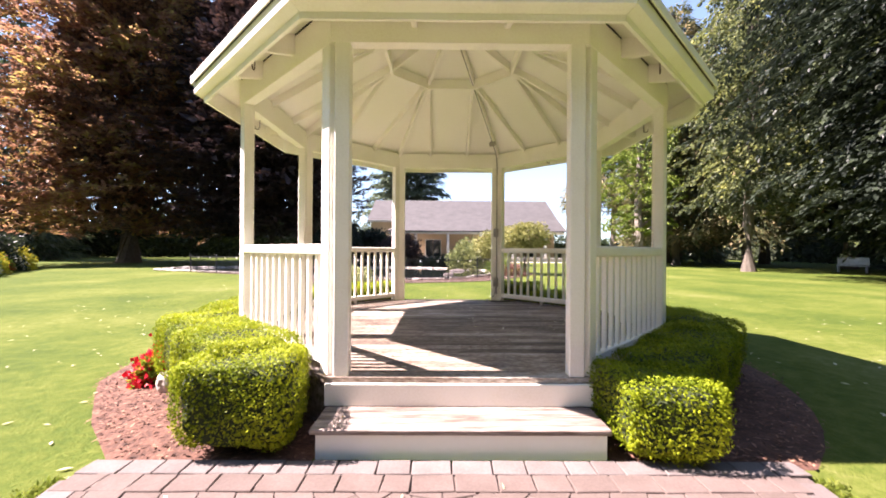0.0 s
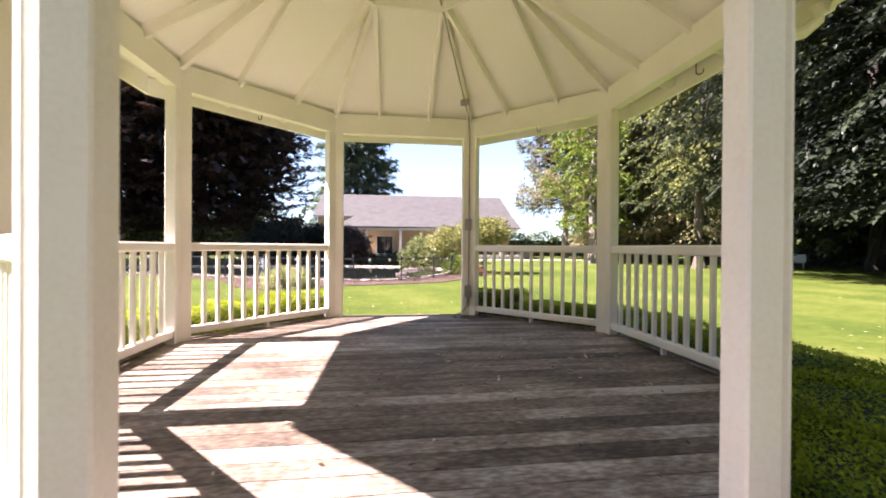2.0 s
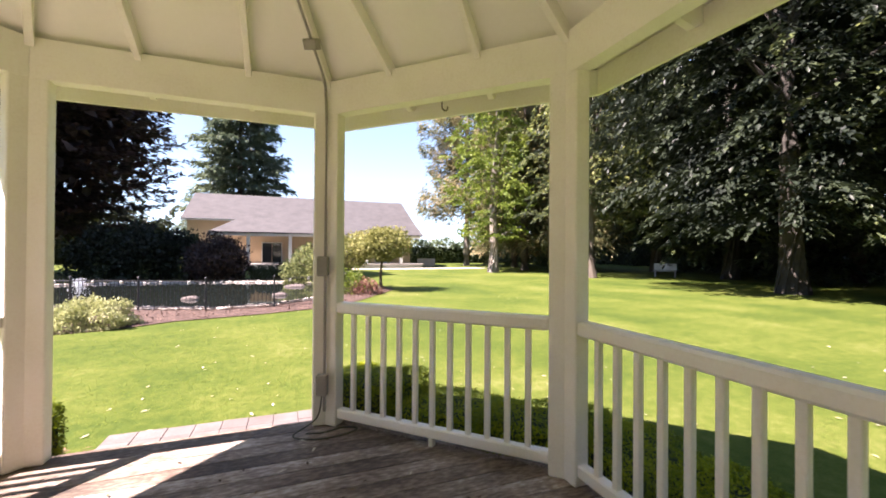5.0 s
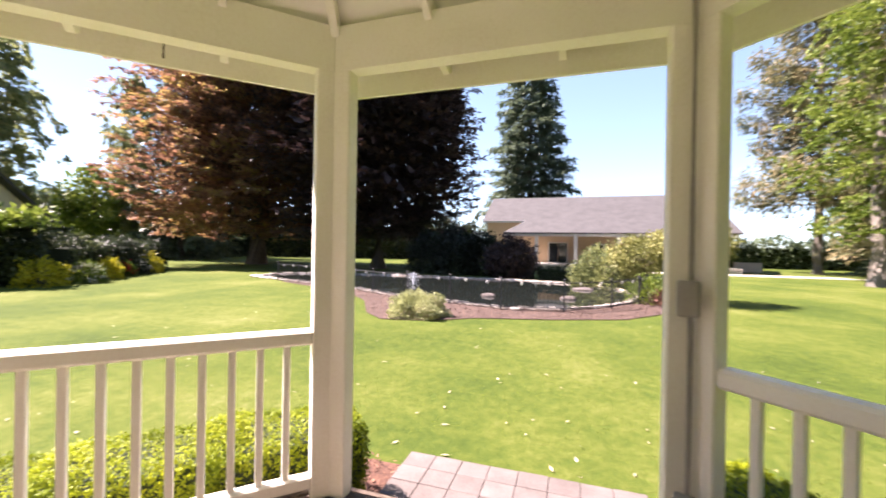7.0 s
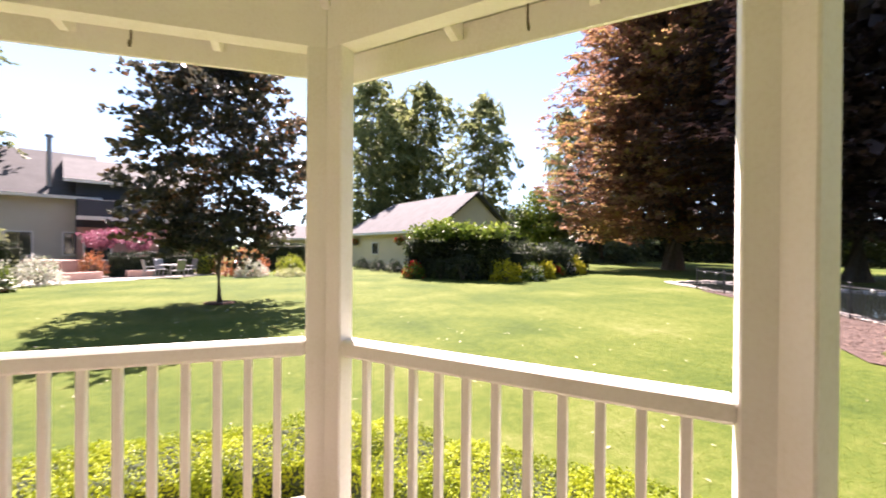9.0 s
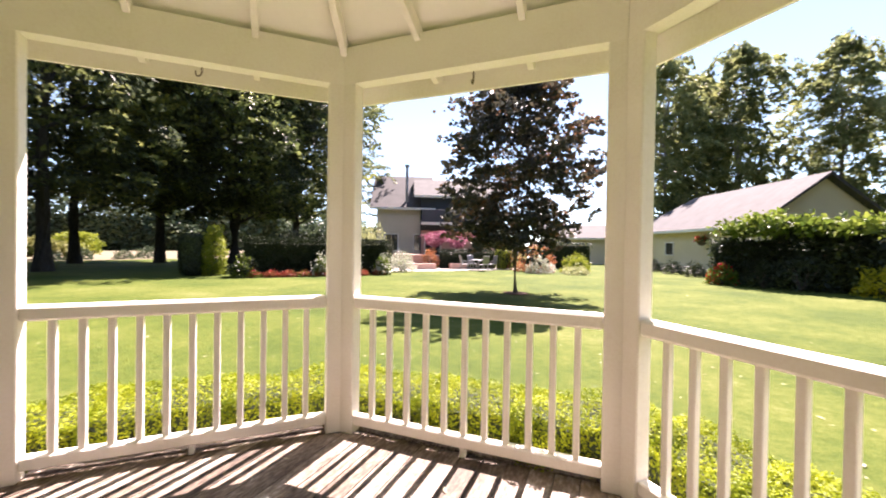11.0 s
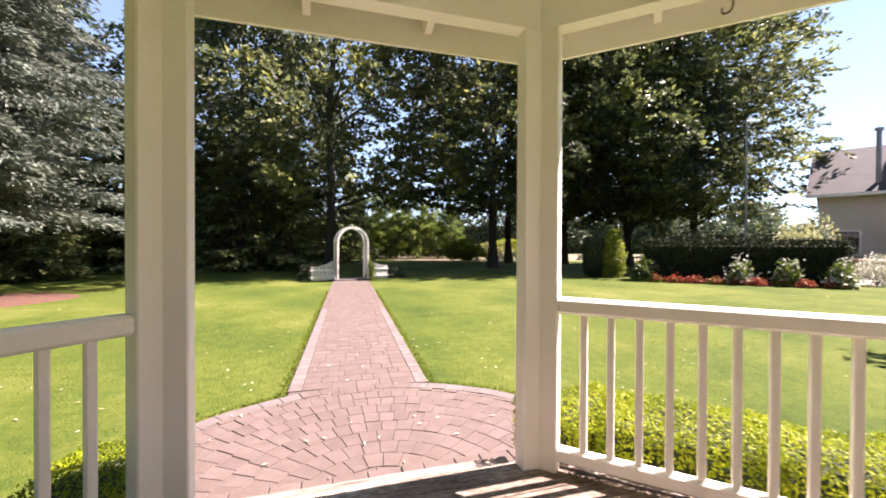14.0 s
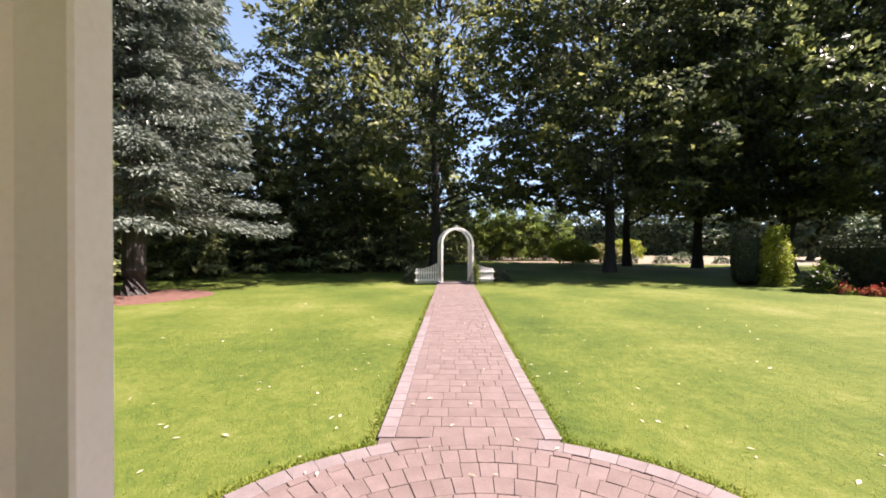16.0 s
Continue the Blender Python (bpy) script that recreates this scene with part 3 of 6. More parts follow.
for s in (-1, 1):
    part("side_board", box_bm(inv @ pose(s * 0.895, -2.487, 0.091), 0.03, 0.31, 0.16, 0.003), STEP, step)

# hooks under the eaves
bm = bmesh.new()
pts = [(0, 0, 0.0), (0, 0, -0.175)] + [(0.028 - 0.028 * math.cos(a), 0, -0.175 - 0.028 * math.sin(a)) for a in np.linspace(0.3, 3.6, 8)]
tube(bm, pts, [0.0055] * len(pts), 5)
hook = part("plant_hook", bm, HOOKM)
tagged(hook, "rusty wire plant hook hanging under the gazebo eave", "hook", "hooks under the eave")
ha = 2.46
hz_ = 3.1 - (ha - AP - 0.052) * 0.29
hook.matrix_basis = side_pose(1) @ pose(0.0, ha - AP, hz_, 0, 0, 20)
for k in range(2, 8):
    if k != 4:
        copy_thing(hook, side_pose(k) @ pose(0.05 * (k % 3 - 1), ha - AP, hz_, 0, 0, 20 * k))

# cable on the floor by the wired post
bm = bmesh.new()
pts = [(BRP.x - 0.02, BRP.y - 0.03, 0.66)] + [(BRP.x - 0.06, BRP.y - 0.07, 0.5), (0.66, 2.03, 0.412), (0.80, 1.93, 0.409), (0.98, 1.93, 0.409), (1.12, 2.0, 0.409), (1.02, 2.06, 0.409), (0.86, 2.02, 0.409), (0.73, 2.05, 0.41)]
cr = []
for a, b, c_, d in zip([pts[0]] + pts[:-2], pts[:-1], pts[1:], pts[2:] + [pts[-1]]):
    for t in (0, 0.25, 0.5, 0.75):
        cr.append([0.5 * (2 * b[i] + (c_[i] - a[i]) * t + (2 * a[i] - 5 * b[i] + 4 * c_[i] - d[i]) * t * t + (3 * b[i] - a[i] - 3 * c_[i] + d[i]) * t ** 3) for i in range(3)])
tube(bm, cr, [0.006] * len(cr), 6)
cable = part("extension_cord", bm, CORD)
tagged(cable, "coiled olive extension cord on the deck by a post", "extension cord")

# ---- clipped box hedge round the gazebo ----


def hedge_block(half, h, z0, leaves, seed, p=5.0, leaf=0.03, material=None, name="boxwood_hedge"):
    """a clipped block: core painted with inside shade, skin of small leaves; built at the origin"""
    r = np.random.default_rng(seed)
    a, b = half
    c = (h - z0) / 2
    d = r.uniform(-1, 1, (leaves, 3))
    w = np.array([b * c, a * c, a * b])
    ax = r.choice(3, leaves, p=w / w.sum())
    d[np.arange(leaves), ax] = np.sign(r.uniform(-1, 1, leaves))
    q = d / (np.abs(d) ** p).sum(1, keepdims=True) ** (1 / p)
    nor = unit(np.sign(q) * np.abs(q) ** (p - 1) / np.array([a, b, c]))
    P = q * np.array([a, b, c])
    low = np.clip((0.0 - q[:, 2:3]), 0, 1)
    P[:, :2] *= 1 - 0.16 * low ** 2
    lump = 0.035 * np.sin(P[:, 0:1] * 7 + seed) * np.cos(P[:, 1:2] * 6 + seed * 2) + r.normal(0, 0.012, (leaves, 1))
    P = P + nor * (lump - 0.015)
    P[:, 2] += z0 + c
    t = r.normal(size=(leaves, 3))
    t -= nor * (t * nor).sum(1, keepdims=True)
    D = unit(t) + nor * r.uniform(0.0, 0.7, (leaves, 1)) + np.array([0, 0, 0.12])
    return P, D, r, nor


def box_hedge(m, half, h, seed, leaves=7000, label="clipped rounded boxwood hedge beside the gazebo railing", material=None, p=5.0, leaf=0.019, z0=0.08, group="hedge blocks round the gazebo", name="boxwood_hedge"):
    material = material or BOX
    P, D, r, nor = hedge_block(half, h, z0, leaves, seed, p)
    e = thing(name, label, "hedge", group)
    e.matrix_basis = m
    ob = new("leaves", leaf_mesh("leaves", P, D, leaf, leaf * 0.68, r, material, nrm=nor))
    ob.parent = e
    bm = bmesh.new()
    bmesh.ops.create_icosphere(bm, subdivisions=3, radius=1.0)
    for v in bm.verts:
        q = Vector([abs(x) for x in v.co])
        s = (q.x ** p + q.y ** p + q.z ** p) ** (1 / p)
        v.co /= s
        f = 1 - 0.16 * max(0, -v.co.z) ** 2
        v.co = Vector((v.co.x * (half[0] - 0.04) * f, v.co.y * (half[1] - 0.04) * f, (v.co.z + 1) / 2 * (h - z0 - 0.05) + z0))
    part("shade_core", bm, BOXCORE if material is BOX else CORE, e)
    bm = bmesh.new()
    for s in (-0.5, 0, 0.5):
        tube(bm, [(s * half[0], 0, -0.01), (s * half[0] * 0.9, 0.02, z0 + 0.1)], [0.022, 0.018], 6)
    part("stem", bm, BARK, e)
    return e


BLOCKS = [(1.28, -2.52, 0, 0.32, 0.36, 0.55), (-1.42, -2.46, 4, 0.36, 0.34, 0.64), (-1.72, -2.00, -45, 0.45, 0.33, 0.66), (-2.26, -1.50, -45, 0.48, 0.33, 0.68), (1.72, -1.98, 45, 0.45, 0.33, 0.56), (2.2, -1.5, 45, 0.48, 0.33, 0.58)]
for k in (2, 3, 5, 6):
    for s in (-0.72, 0.0, 0.72):
        p = side_pose(k) @ Vector((s, 0.40, 0))
        tall = {2: 0.62, 3: 0.60}.get(k, 0.68) + (0.15 if k == 3 and s < -0.1 else 0)
        BLOCKS.append((p.x, p.y, 45 * k + (7 * s), 0.38 if k == 3 and s < -0.1 else 0.5, 0.31, tall))
for i, (x, y, a, hx, hy, h) in enumerate(BLOCKS):
    box_hedge(pose(x, y, 0, 0, 0, a + (i % 3 - 1) * 2), (hx, hy), h + 0.02 * (i % 3 - 1), 20 + i, int(21000 * (hx * hy + (hx + hy) * h) / 0.75), p=8.0)

# flowers and a pale stone in the mulch


def clump(name, at, rx, ry, h, leaves, mat_leaf, seed, label, category, leaf=0.05, petals=None, n_petal=0, petal=0.04, group="", stems=True, shape=1.0):
    """a low plant: leaves over a dome, with blossoms on top"""
    r = np.random.default_rng(seed)
    e = thing(name, label, category, group, at)

    def dome(n, k=1.0):
        d = unit(r.normal(size=(n, 3)))
        d[:, 2] = np.abs(d[:, 2])
        s = r.uniform(0.55, 1.0, (n, 1)) ** 0.5
        w = 1 + 0.16 * np.sin(5 * np.arctan2(d[:, 1:2], d[:, 0:1]) + seed) + 0.1 * np.sin(9 * d[:, 2:3] + 3 * np.arctan2(d[:, 1:2], d[:, 0:1]))
        return d * s * w * np.array([rx, ry, h]) * k, d
    P, d = dome(leaves)
    ob = new("leaves", leaf_mesh("leaves", P, d + r.normal(size=d.shape) * 0.7, leaf, leaf * 0.55, r, mat_leaf))
    ob.parent = e
    if petals is not None:
        P, d = dome(n_petal, 1.04)
        k = d[:, 2] > 0.2
        c_ = P[k]
        f = max(1, int(n_petal * 0.12))
        c_ = c_[r.integers(0, min(len(c_), f), n_petal)] + r.normal(size=(n_petal, 3)) * petal * 0.8
        ob = new("blossoms", leaf_mesh("blossoms", c_, r.normal(size=(n_petal, 3)), petal, petal * 0.9, r, petals))
        ob.parent = e
    bm = bmesh.new()
    for i in range(6):
        a = i * 1.05 + seed
        tube(bm, [(0, 0, -0.01), (0.35 * rx * math.cos(a), 0.35 * ry * math.sin(a), 0.45 * h), (0.6 * rx * math.cos(a), 0.6 * ry * math.sin(a), 0.75 * h)], [0.012 + 0.012 * h, 0.008 + 0.008 * h, 0.003], 5)
    part("stems", bm, BARK, e)
    return e


for i, (x, y, s) in enumerate(((-3.02, -0.95, 0.15), (-2.82, -0.85, 0.18), (-2.66, -1.0, 0.17), (-2.76, -1.16, 0.15), (-2.7, -0.68, 0.18), (-2.95, -0.7, 0.16), (-2.92, -1.34, 0.1), (-3.12, -0.8, 0.13))):
    clump("geranium", (x, y, 0.02), s, s, 0.22, 600, LIME, 60 + i, "red geranium in flower in the mulch bed", "flower", 0.06, RED, 260, 0.06, "red geraniums")
bm = bmesh.new()
bmesh.ops.create_icosphere(bm, subdivisions=3, radius=1.0)
for v in bm.verts:
    n_ = 1 + 0.25 * noise.noise(v.co * 1.7) + 0.1 * noise.noise(v.co * 5)
    v.co = Vector((v.co.x * 0.14 * n_, v.co.y * 0.11 * n_, v.co.z * 0.12 * n_ + 0.1))
rock = part("rock", bm, STONE)
rock.matrix_basis = pose(-2.58, -1.5, 0.0, 0, 12, 20)
tagged(rock, "pale grey rock on the mulch beside the hedge", "rock")


# ---- trees ----


def trunk_part(e, H, r0, limbs, bark, seed, lean=0.0, top=0.8, split=False):
    """tapered, slightly bent trunk with limbs that run to the given ends"""
    r = np.random.default_rng(seed)
    bm = bmesh.new()
    n = 7
    pts, rad = [], []
    for i in range(n):
        u = i / (n - 1)
        pts.append(Vector((lean * u * H + r.normal() * 0.03 * H * u * 0.4, r.normal() * 0.03 * H * u * 0.4, u * H * top - 0.05)))
        rad.append(r0 * (1.35 if i == 0 else 1.0) * (1 - 0.8 * u))
    tube(bm, pts, rad, 10)
    trunk = None if not split else part("trunk", bm, bark, e)
    for end in limbs:
        end = Vector(end)
        zs = max(0.12 * H, min(end.z * 0.72, H * top * 0.95))
        i = min(n - 2, int(zs / (H * top) * (n - 1)))
        st = pts[i].lerp(pts[i + 1], zs / (H * top) * (n - 1) - i)
        mid = st.lerp(end, 0.5) + Vector((0, 0, 0.05 * (end - st).length))
        rr = r0 * 0.38 * (1 - zs / H * 0.7)
        if split:
            bm = bmesh.new()
        tube(bm, [st, mid, end], [rr, rr * 0.6, rr * 0.2], 6)
        if split:
            part("limb", bm, bark, e)
    return trunk or part("trunk", bm, bark, e)


def crown_mass(e, rx, ry, z0, z1, k, seed, material, squeeze):
    """large overlapping leaf sprays deep in the crown"""
    r = np.random.default_rng(seed + 7)
    n = 9000
    d = unit(r.normal(size=(n, 3)))
    q = d * r.uniform(0.3, 1.0, (n, 1)) ** 0.6 * k
    q[:, :2] *= 1 - squeeze * np.clip(q[:, 2:3], 0, 1)
    low = np.clip(-q[:, 2:3] / k, 0, 0.95)
    q[:, :2] *= 1 / np.maximum(0.6, np.sqrt(1 - low ** 2))
    q[:, 2] = np.where(q[:, 2] < 0, q[:, 2] / k * 0.93, q[:, 2])
    P = q * np.array([rx, ry, (z1 - z0) / 2]) + np.array([0, 0, (z0 + z1) / 2])
    D = d * (1, 1, 0.3) + r.normal(size=(n, 3)) * 0.5
    ob = new("inner_foliage", leaf_mesh("inner_foliage", P, D, 0.85, 0.5, r, material))
    ob.parent = e
    return ob


def broadleaf(name, at, H, z0, rx, ry, leaves, leaf, leaf_mat, bark, seed, label, trunk_r=0.35, clumps=60, squeeze=0.0, droop=0.2, group="", tall=1.0, cr=0.26, category="tree", fill=0.3, skirt=0.0, lw=0.6):
    """trunk, limbs and a crown of leaf clumps with an uneven outline and gaps"""
    r = np.random.default_rng(seed)
    e = thing(name, label, category, group, at)
    c = unit(r.normal(size=(clumps, 3))) * r.uniform(0.25, 1.0, (clumps, 1)) ** 0.45
    c[:, :2] *= (1 - squeeze * np.clip(c[:, 2:3], 0, 1))
    def low(q):
        if skirt:
            zz = np.clip(-q[:, 2:3], 0, 0.97)
            q[:, :2] *= 1 + skirt * (1 / np.maximum(0.3, np.sqrt(1 - zz ** 2)) - 1)
        return q
    c = low(c)
    hz = (H - z0) / 2
    C = c * np.array([rx * 0.82, ry * 0.82, hz * 0.86]) + np.array([0, 0, z0 + hz])
    size = r.uniform(0.6, 1.25, clumps) * cr
    w = size ** 2
    pick = r.choice(clumps, leaves, p=w / w.sum())
    d = unit(r.normal(size=(leaves, 3)))
    rad = r.uniform(0.1, 1, (leaves, 1)) ** 0.5
    off = d * rad * size[pick][:, None] * np.array([rx, ry, min(hz, rx) * 0.75 * tall])
    P = C[pick] + off
    nf = int(leaves * fill)
    q = d[:nf] * r.uniform(0.45, 0.86, (nf, 1))
    q[:, :2] *= (1 - squeeze * np.clip(q[:, 2:3], 0, 1))
    q = low(q)
    P[:nf] = q * np.array([rx, ry, hz]) + np.array([0, 0, z0 + hz])
    D = d * 0.5 + r.normal(size=(leaves, 3)) * 0.7 - np.array([0, 0, droop])
    ob = new("crown", leaf_mesh("crown", P, D, leaf, leaf * lw, r, leaf_mat))
    ob.parent = e
    split = category == "tree" and name not in ("distant_tree", "round_tree")
    ends = [C[i] for i in r.choice(clumps, min(clumps, 16), replace=False)]
    trunk_part(e, H, trunk_r, ends, bark, seed, split=split)
    return e


def conifer(name, at, H, z0, R, leaves, leaf, leaf_mat, bark, seed, label, trunk_r=0.35, branches=150, power=0.8, droop=0.25, width=0.28, group="", ragged=0.25, spread=0.22, puff=0.05, flat=True):
    """trunk with whorled boughs carrying sprays of needles"""
    r = np.random.default_rng(seed)
    e = thing(name, label, "conifer tree", group, at)
    u = (np.arange(branches) + r.uniform(0, 1, branches)) / branches
    u = 1 - (1 - u) ** 0.85
    z = z0 + (H - z0) * u
    L = R * (1.02 - u) ** power * r.uniform(1 - ragged, 1.08, branches)
    az = np.arange(branches) * 2.39996 + r.normal(0, 0.25, branches)
    pick = r.choice(branches, leaves, p=(L + 0.2) / (L + 0.2).sum())
    s = r.uniform(0.12, 1.0, leaves) ** 0.7
    rad = np.stack([np.cos(az[pick]), np.sin(az[pick]), np.zeros(leaves)], 1)
    lat = np.stack([-np.sin(az[pick]), np.cos(az[pick]), np.zeros(leaves)], 1)
    l = L[pick]
    side = r.normal(0, 1, leaves) * spread * l * (1.1 - s * 0.75)
    P = rad * (s * l)[:, None] + lat * side[:, None]
    P[:, 2] = z[pick] - droop * s * l + 0.12 * l * s ** 3 - np.abs(side) * 0.25 + r.normal(0, puff, leaves) * R * 0.35
    D = rad * 0.8 + lat * np.sign(side)[:, None] * 0.5 + r.normal(size=(leaves, 3)) * 0.35 - np.array([0, 0, 0.35])
    ob = new("crown", leaf_mesh("crown", P, D, leaf, leaf * width, r, leaf_mat, flat=flat))
    ob.parent = e
    ends = [(math.cos(az[i]) * L[i] * 0.7, math.sin(az[i]) * L[i] * 0.7, z[i] - droop * L[i] * 0.6) for i in range(0, branches, max(1, branches // 40))]
    bm = bmesh.new()
    tube(bm, [(0, 0, -0.05), (0, 0, H * 0.05), (0.02 * H * 0.1, 0, H * 0.5), (0, 0, H * 0.97)], [trunk_r * 1.3, trunk_r, trunk_r * 0.55, 0.03], 10)
    for p in ends:
        zz = p[2] + droop * 0.6 * math.hypot(p[0], p[1]) / 0.7
        tube(bm, [(0, 0, zz), p], [trunk_r * 0.16, 0.015], 5)
    part("trunk", bm, bark, e)
    return e


def spray_tree(name, at, H, z0, rx, ry, sprays, per, leaf, leaf_mat, bark, seed, label, trunk_r=0.4, length=2.4, rise=0.1, droop=0.15, spread=0.2, belly=0.3, foot=0.6, group="", lw=0.5, ragged=0.12, deep=0.45, category="tree", limbs=14, flat=True, wild=0.12):
    """trunk, limbs and a crown of long flat leaf sprays that end in feathery tips"""
    r = np.random.default_rng(seed)
    e = thing(name, label, category, group, at)
    u = r.uniform(0, 1, sprays)
    w = np.where(u > belly, np.maximum(0.02, 1 - ((u - belly) / (1 - belly)) ** 2) ** 0.62, (1 - ((belly - u) / belly) ** 2 * (1 - foot)) ** 0.5)
    az = r.uniform(0, 2 * math.pi, sprays)
    k = r.uniform(deep, 1, sprays) ** 0.6 * (1 + ragged * (np.sin(3 * az + seed + 4 * u) + 0.8 * np.sin(7 * az + 11 * u + seed)))
    o = np.stack([np.cos(az), np.sin(az), np.zeros(sprays)], 1)
    tip = o * (w * k)[:, None] * np.array([rx, ry, 0]) + np.stack([0 * u, 0 * u, z0 + u * (H - z0)], 1)
    d = unit(o + r.normal(size=(sprays, 3)) * (0.3, 0.3, wild) + np.array([0, 0, rise]) + np.outer(np.clip(u - 0.6, 0, 1), (0, 0, 1.2)))
    L = (length * r.uniform(0.6, 1.3, sprays) * (0.55 + 0.45 * w))[:, None]
    side = unit(np.cross(d, (0, 0, 1.0)))
    s = r.uniform(0, 1, (sprays, per)) ** 0.85
    off = r.normal(0, 1, (sprays, per)) * spread * (1.08 - s)
    P = tip[:, None] - d[:, None] * (L * (1 - s))[..., None] + side[:, None] * (off * L)[..., None]
    P[..., 2] -= droop * L * (s ** 2 + np.abs(off)) + r.normal(0, 0.02, s.shape) * L
    D = d[:, None] + side[:, None] * (np.sign(off) * 0.55)[..., None] + r.normal(size=P.shape) * 0.35
    D[..., 2] -= droop
    n = sprays * per
    ob = new("crown", leaf_mesh("crown", P.reshape(n, 3), D.reshape(n, 3), leaf, leaf * lw, r, leaf_mat, flat=flat))
    ob.parent = e
    trunk_part(e, H, trunk_r, [tip[i] * (0.75, 0.75, 0.97) for i in r.choice(sprays, limbs, replace=False)], bark, seed, split=True)
    return e


# copper beeches beyond the pond
beech = spray_tree("copper_beech", (-28.2, 31, 0), 33, 2.8, 9.6, 10.6, 2900, 40, 0.42, COPPER, BARK, 101, "large copper beech with russet leaves in sun", 0.75, 3.0, 0.12, 0.1, 0.2, 0.2, 0.75, deep=0.25)
crown_mass(beech, 9.0, 10, 2.5, 31, 0.5, 101, COPPER, 0.3)
beech = spray_tree("copper_beech", (-15.4, 31, 0), 28, 2.8, 8.9, 9.2, 2700, 40, 0.42, PURPLE, BARK, 102, "dense dark purple beech behind the pond", 0.6, 2.8, 0.1, 0.1, 0.2, 0.28, 0.6, deep=0.2)
crown_mass(beech, 8.4, 8.8, 3.0, 26.5, 0.8, 102, PURPLE, 0.2)
# tall fir behind the far house
conifer("fir_tree", (-6.4, 66, 0), 36, 1.5, 8.6, 32000, 0.9, FIRBIG, BARK, 103, "tall dark green fir behind the far house roof", 0.6, 200, 0.45, 0.35, 0.34, ragged=0.35)
# pines and conifers on the far right lawn
conifer("pine_tree", (22.0, 46, 0), 29, 6.0, 7.8, 24000, 0.6, PINEL, BARK_L, 104, "tall pine with brownish thinning needles", 0.4, 75, 0.5, -0.05, 0.3, ragged=0.5, spread=0.3, puff=0.18)
spray_tree("ash_tree", (17.4, 30.2, 0), 20.5, 3.2, 3.9, 3.8, 520, 44, 0.25, FRESH, BARK_L, 105, "bright green tree with a grey trunk on the lawn", 0.42, 1.7, 0.1, 0.3, 0.28, 0.35, 0.5, deep=0.25, ragged=0.2, flat=False, wild=0.5)
pine2 = conifer("pine_tree", (22.4, 33, 0), 25, 3.0, 6.2, 18000, 0.6, PINEL, BARK, 106, "tall olive pine with layered boughs", 0.38, 80, 0.5, 0.2, 0.3, ragged=0.45, spread=0.3, puff=0.18)
copy_thing(pine2, pose(26.5, 29.5, 0, 0, 0, 100))
copy_thing(pine2, pose(25.5, 40, 0, 0, 0, 200))
# dark broadleaved trees along the right side, crown shade in the leaf colour
dark1 = spray_tree("maple_tree", (21.5, 9.9, 0), 24, 3.0, 8.8, 8.8, 1400, 52, 0.3, DEEPLEAF, BARK_D, 107, "large maple with shade-toned dark leaves casting deep shade", 0.5, 2.4, -0.25, 0.45, 0.22, 0.35, 0.5, "shade trees", deep=0.3)
dark2 = spray_tree("maple_tree", (29, 17.5, 0), 26, 2.0, 8.8, 8.8, 800, 40, 0.45, DARKLEAF, BARK_D, 108, "large maple with shade-toned dark leaves casting deep shade", 0.45, 2.6, -0.2, 0.4, 0.22, 0.35, 0.6, "shade trees", deep=0.3)
dark0 = broadleaf("maple_tree", (33, 27, 0), 25, 1.5, 8.8, 8.8, 14000, 0.68, DARKLEAF, BARK, 118, "large maple with shade-toned dark leaves deep in the wood", 0.45, 70, 0.2, 0.5, "shade trees", cr=0.26)
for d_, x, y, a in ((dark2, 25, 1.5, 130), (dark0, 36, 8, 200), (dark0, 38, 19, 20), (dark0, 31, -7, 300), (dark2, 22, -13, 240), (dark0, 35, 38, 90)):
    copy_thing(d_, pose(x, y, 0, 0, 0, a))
spray_tree("maple_tree", (20.6, 21.6, 0), 23, 4.4, 4.7, 4.7, 640, 44, 0.27, MIDLEAF, BARK, 119, "tall shade tree with drooping sunlit sprays", 0.36, 1.9, -0.3, 0.5, 0.26, 0.35, 0.6, "shade trees", deep=0.25, ragged=0.25, flat=False, wild=0.4)
wood1 = conifer("fir_tree", (34, 13, 0), 27, 1.0, 6.0, 10000, 0.75, FIRL, BARK, 109, "dark fir in the wood beyond the lawn", 0.4, 120, 0.6, 0.35, 0.34, "wood firs")
for x, y, a, s in ((40, 25, 40, 1), (41, 2, 90, 1), (36, -16, 160, 1), (30, 45, 220, 1), (28, -33, 130, 1), (17, -31.5, 75, 0.62), (-44, 36, 60, 1), (-49, 43, 10, 1)):
    copy_thing(wood1, pose(x, y, 0, 0, 0, a) @ Matrix.Diagonal((s, s, 1, 1)))

# spruce and trees on the south side
conifer("blue_spruce", (9.9, -15.0, 0), 17, 2.8, 4.7, 76000, 0.22, SPRUCEL, BARK_D, 110, "large blue spruce with silvery drooping boughs", 0.36, 110, 0.6, 0.3, 0.3, ragged=0.4, spread=0.2, puff=0.05, flat=False)
for d_, x, y, a in ((dark2, 23, -29, 45), (dark0, 27, -40, 170)):
    copy_thing(d_, pose(x, y, 0, 0, 0, a))
spray_tree("maple_tree", (-23.0, -26.4, 0), 23, 4.0, 9.6, 9.6, 2050, 42, 0.32, SHADELEAF, BARK_D, 111, "broad maple with shade-toned dark leaves behind the clipped hedge", 0.46, 2.2, 0.1, 0.2, 0.3, 0.45, 0.35, "shade trees", ragged=0.18, deep=0.2, limbs=22, flat=False, lw=0.6, wild=0.6)
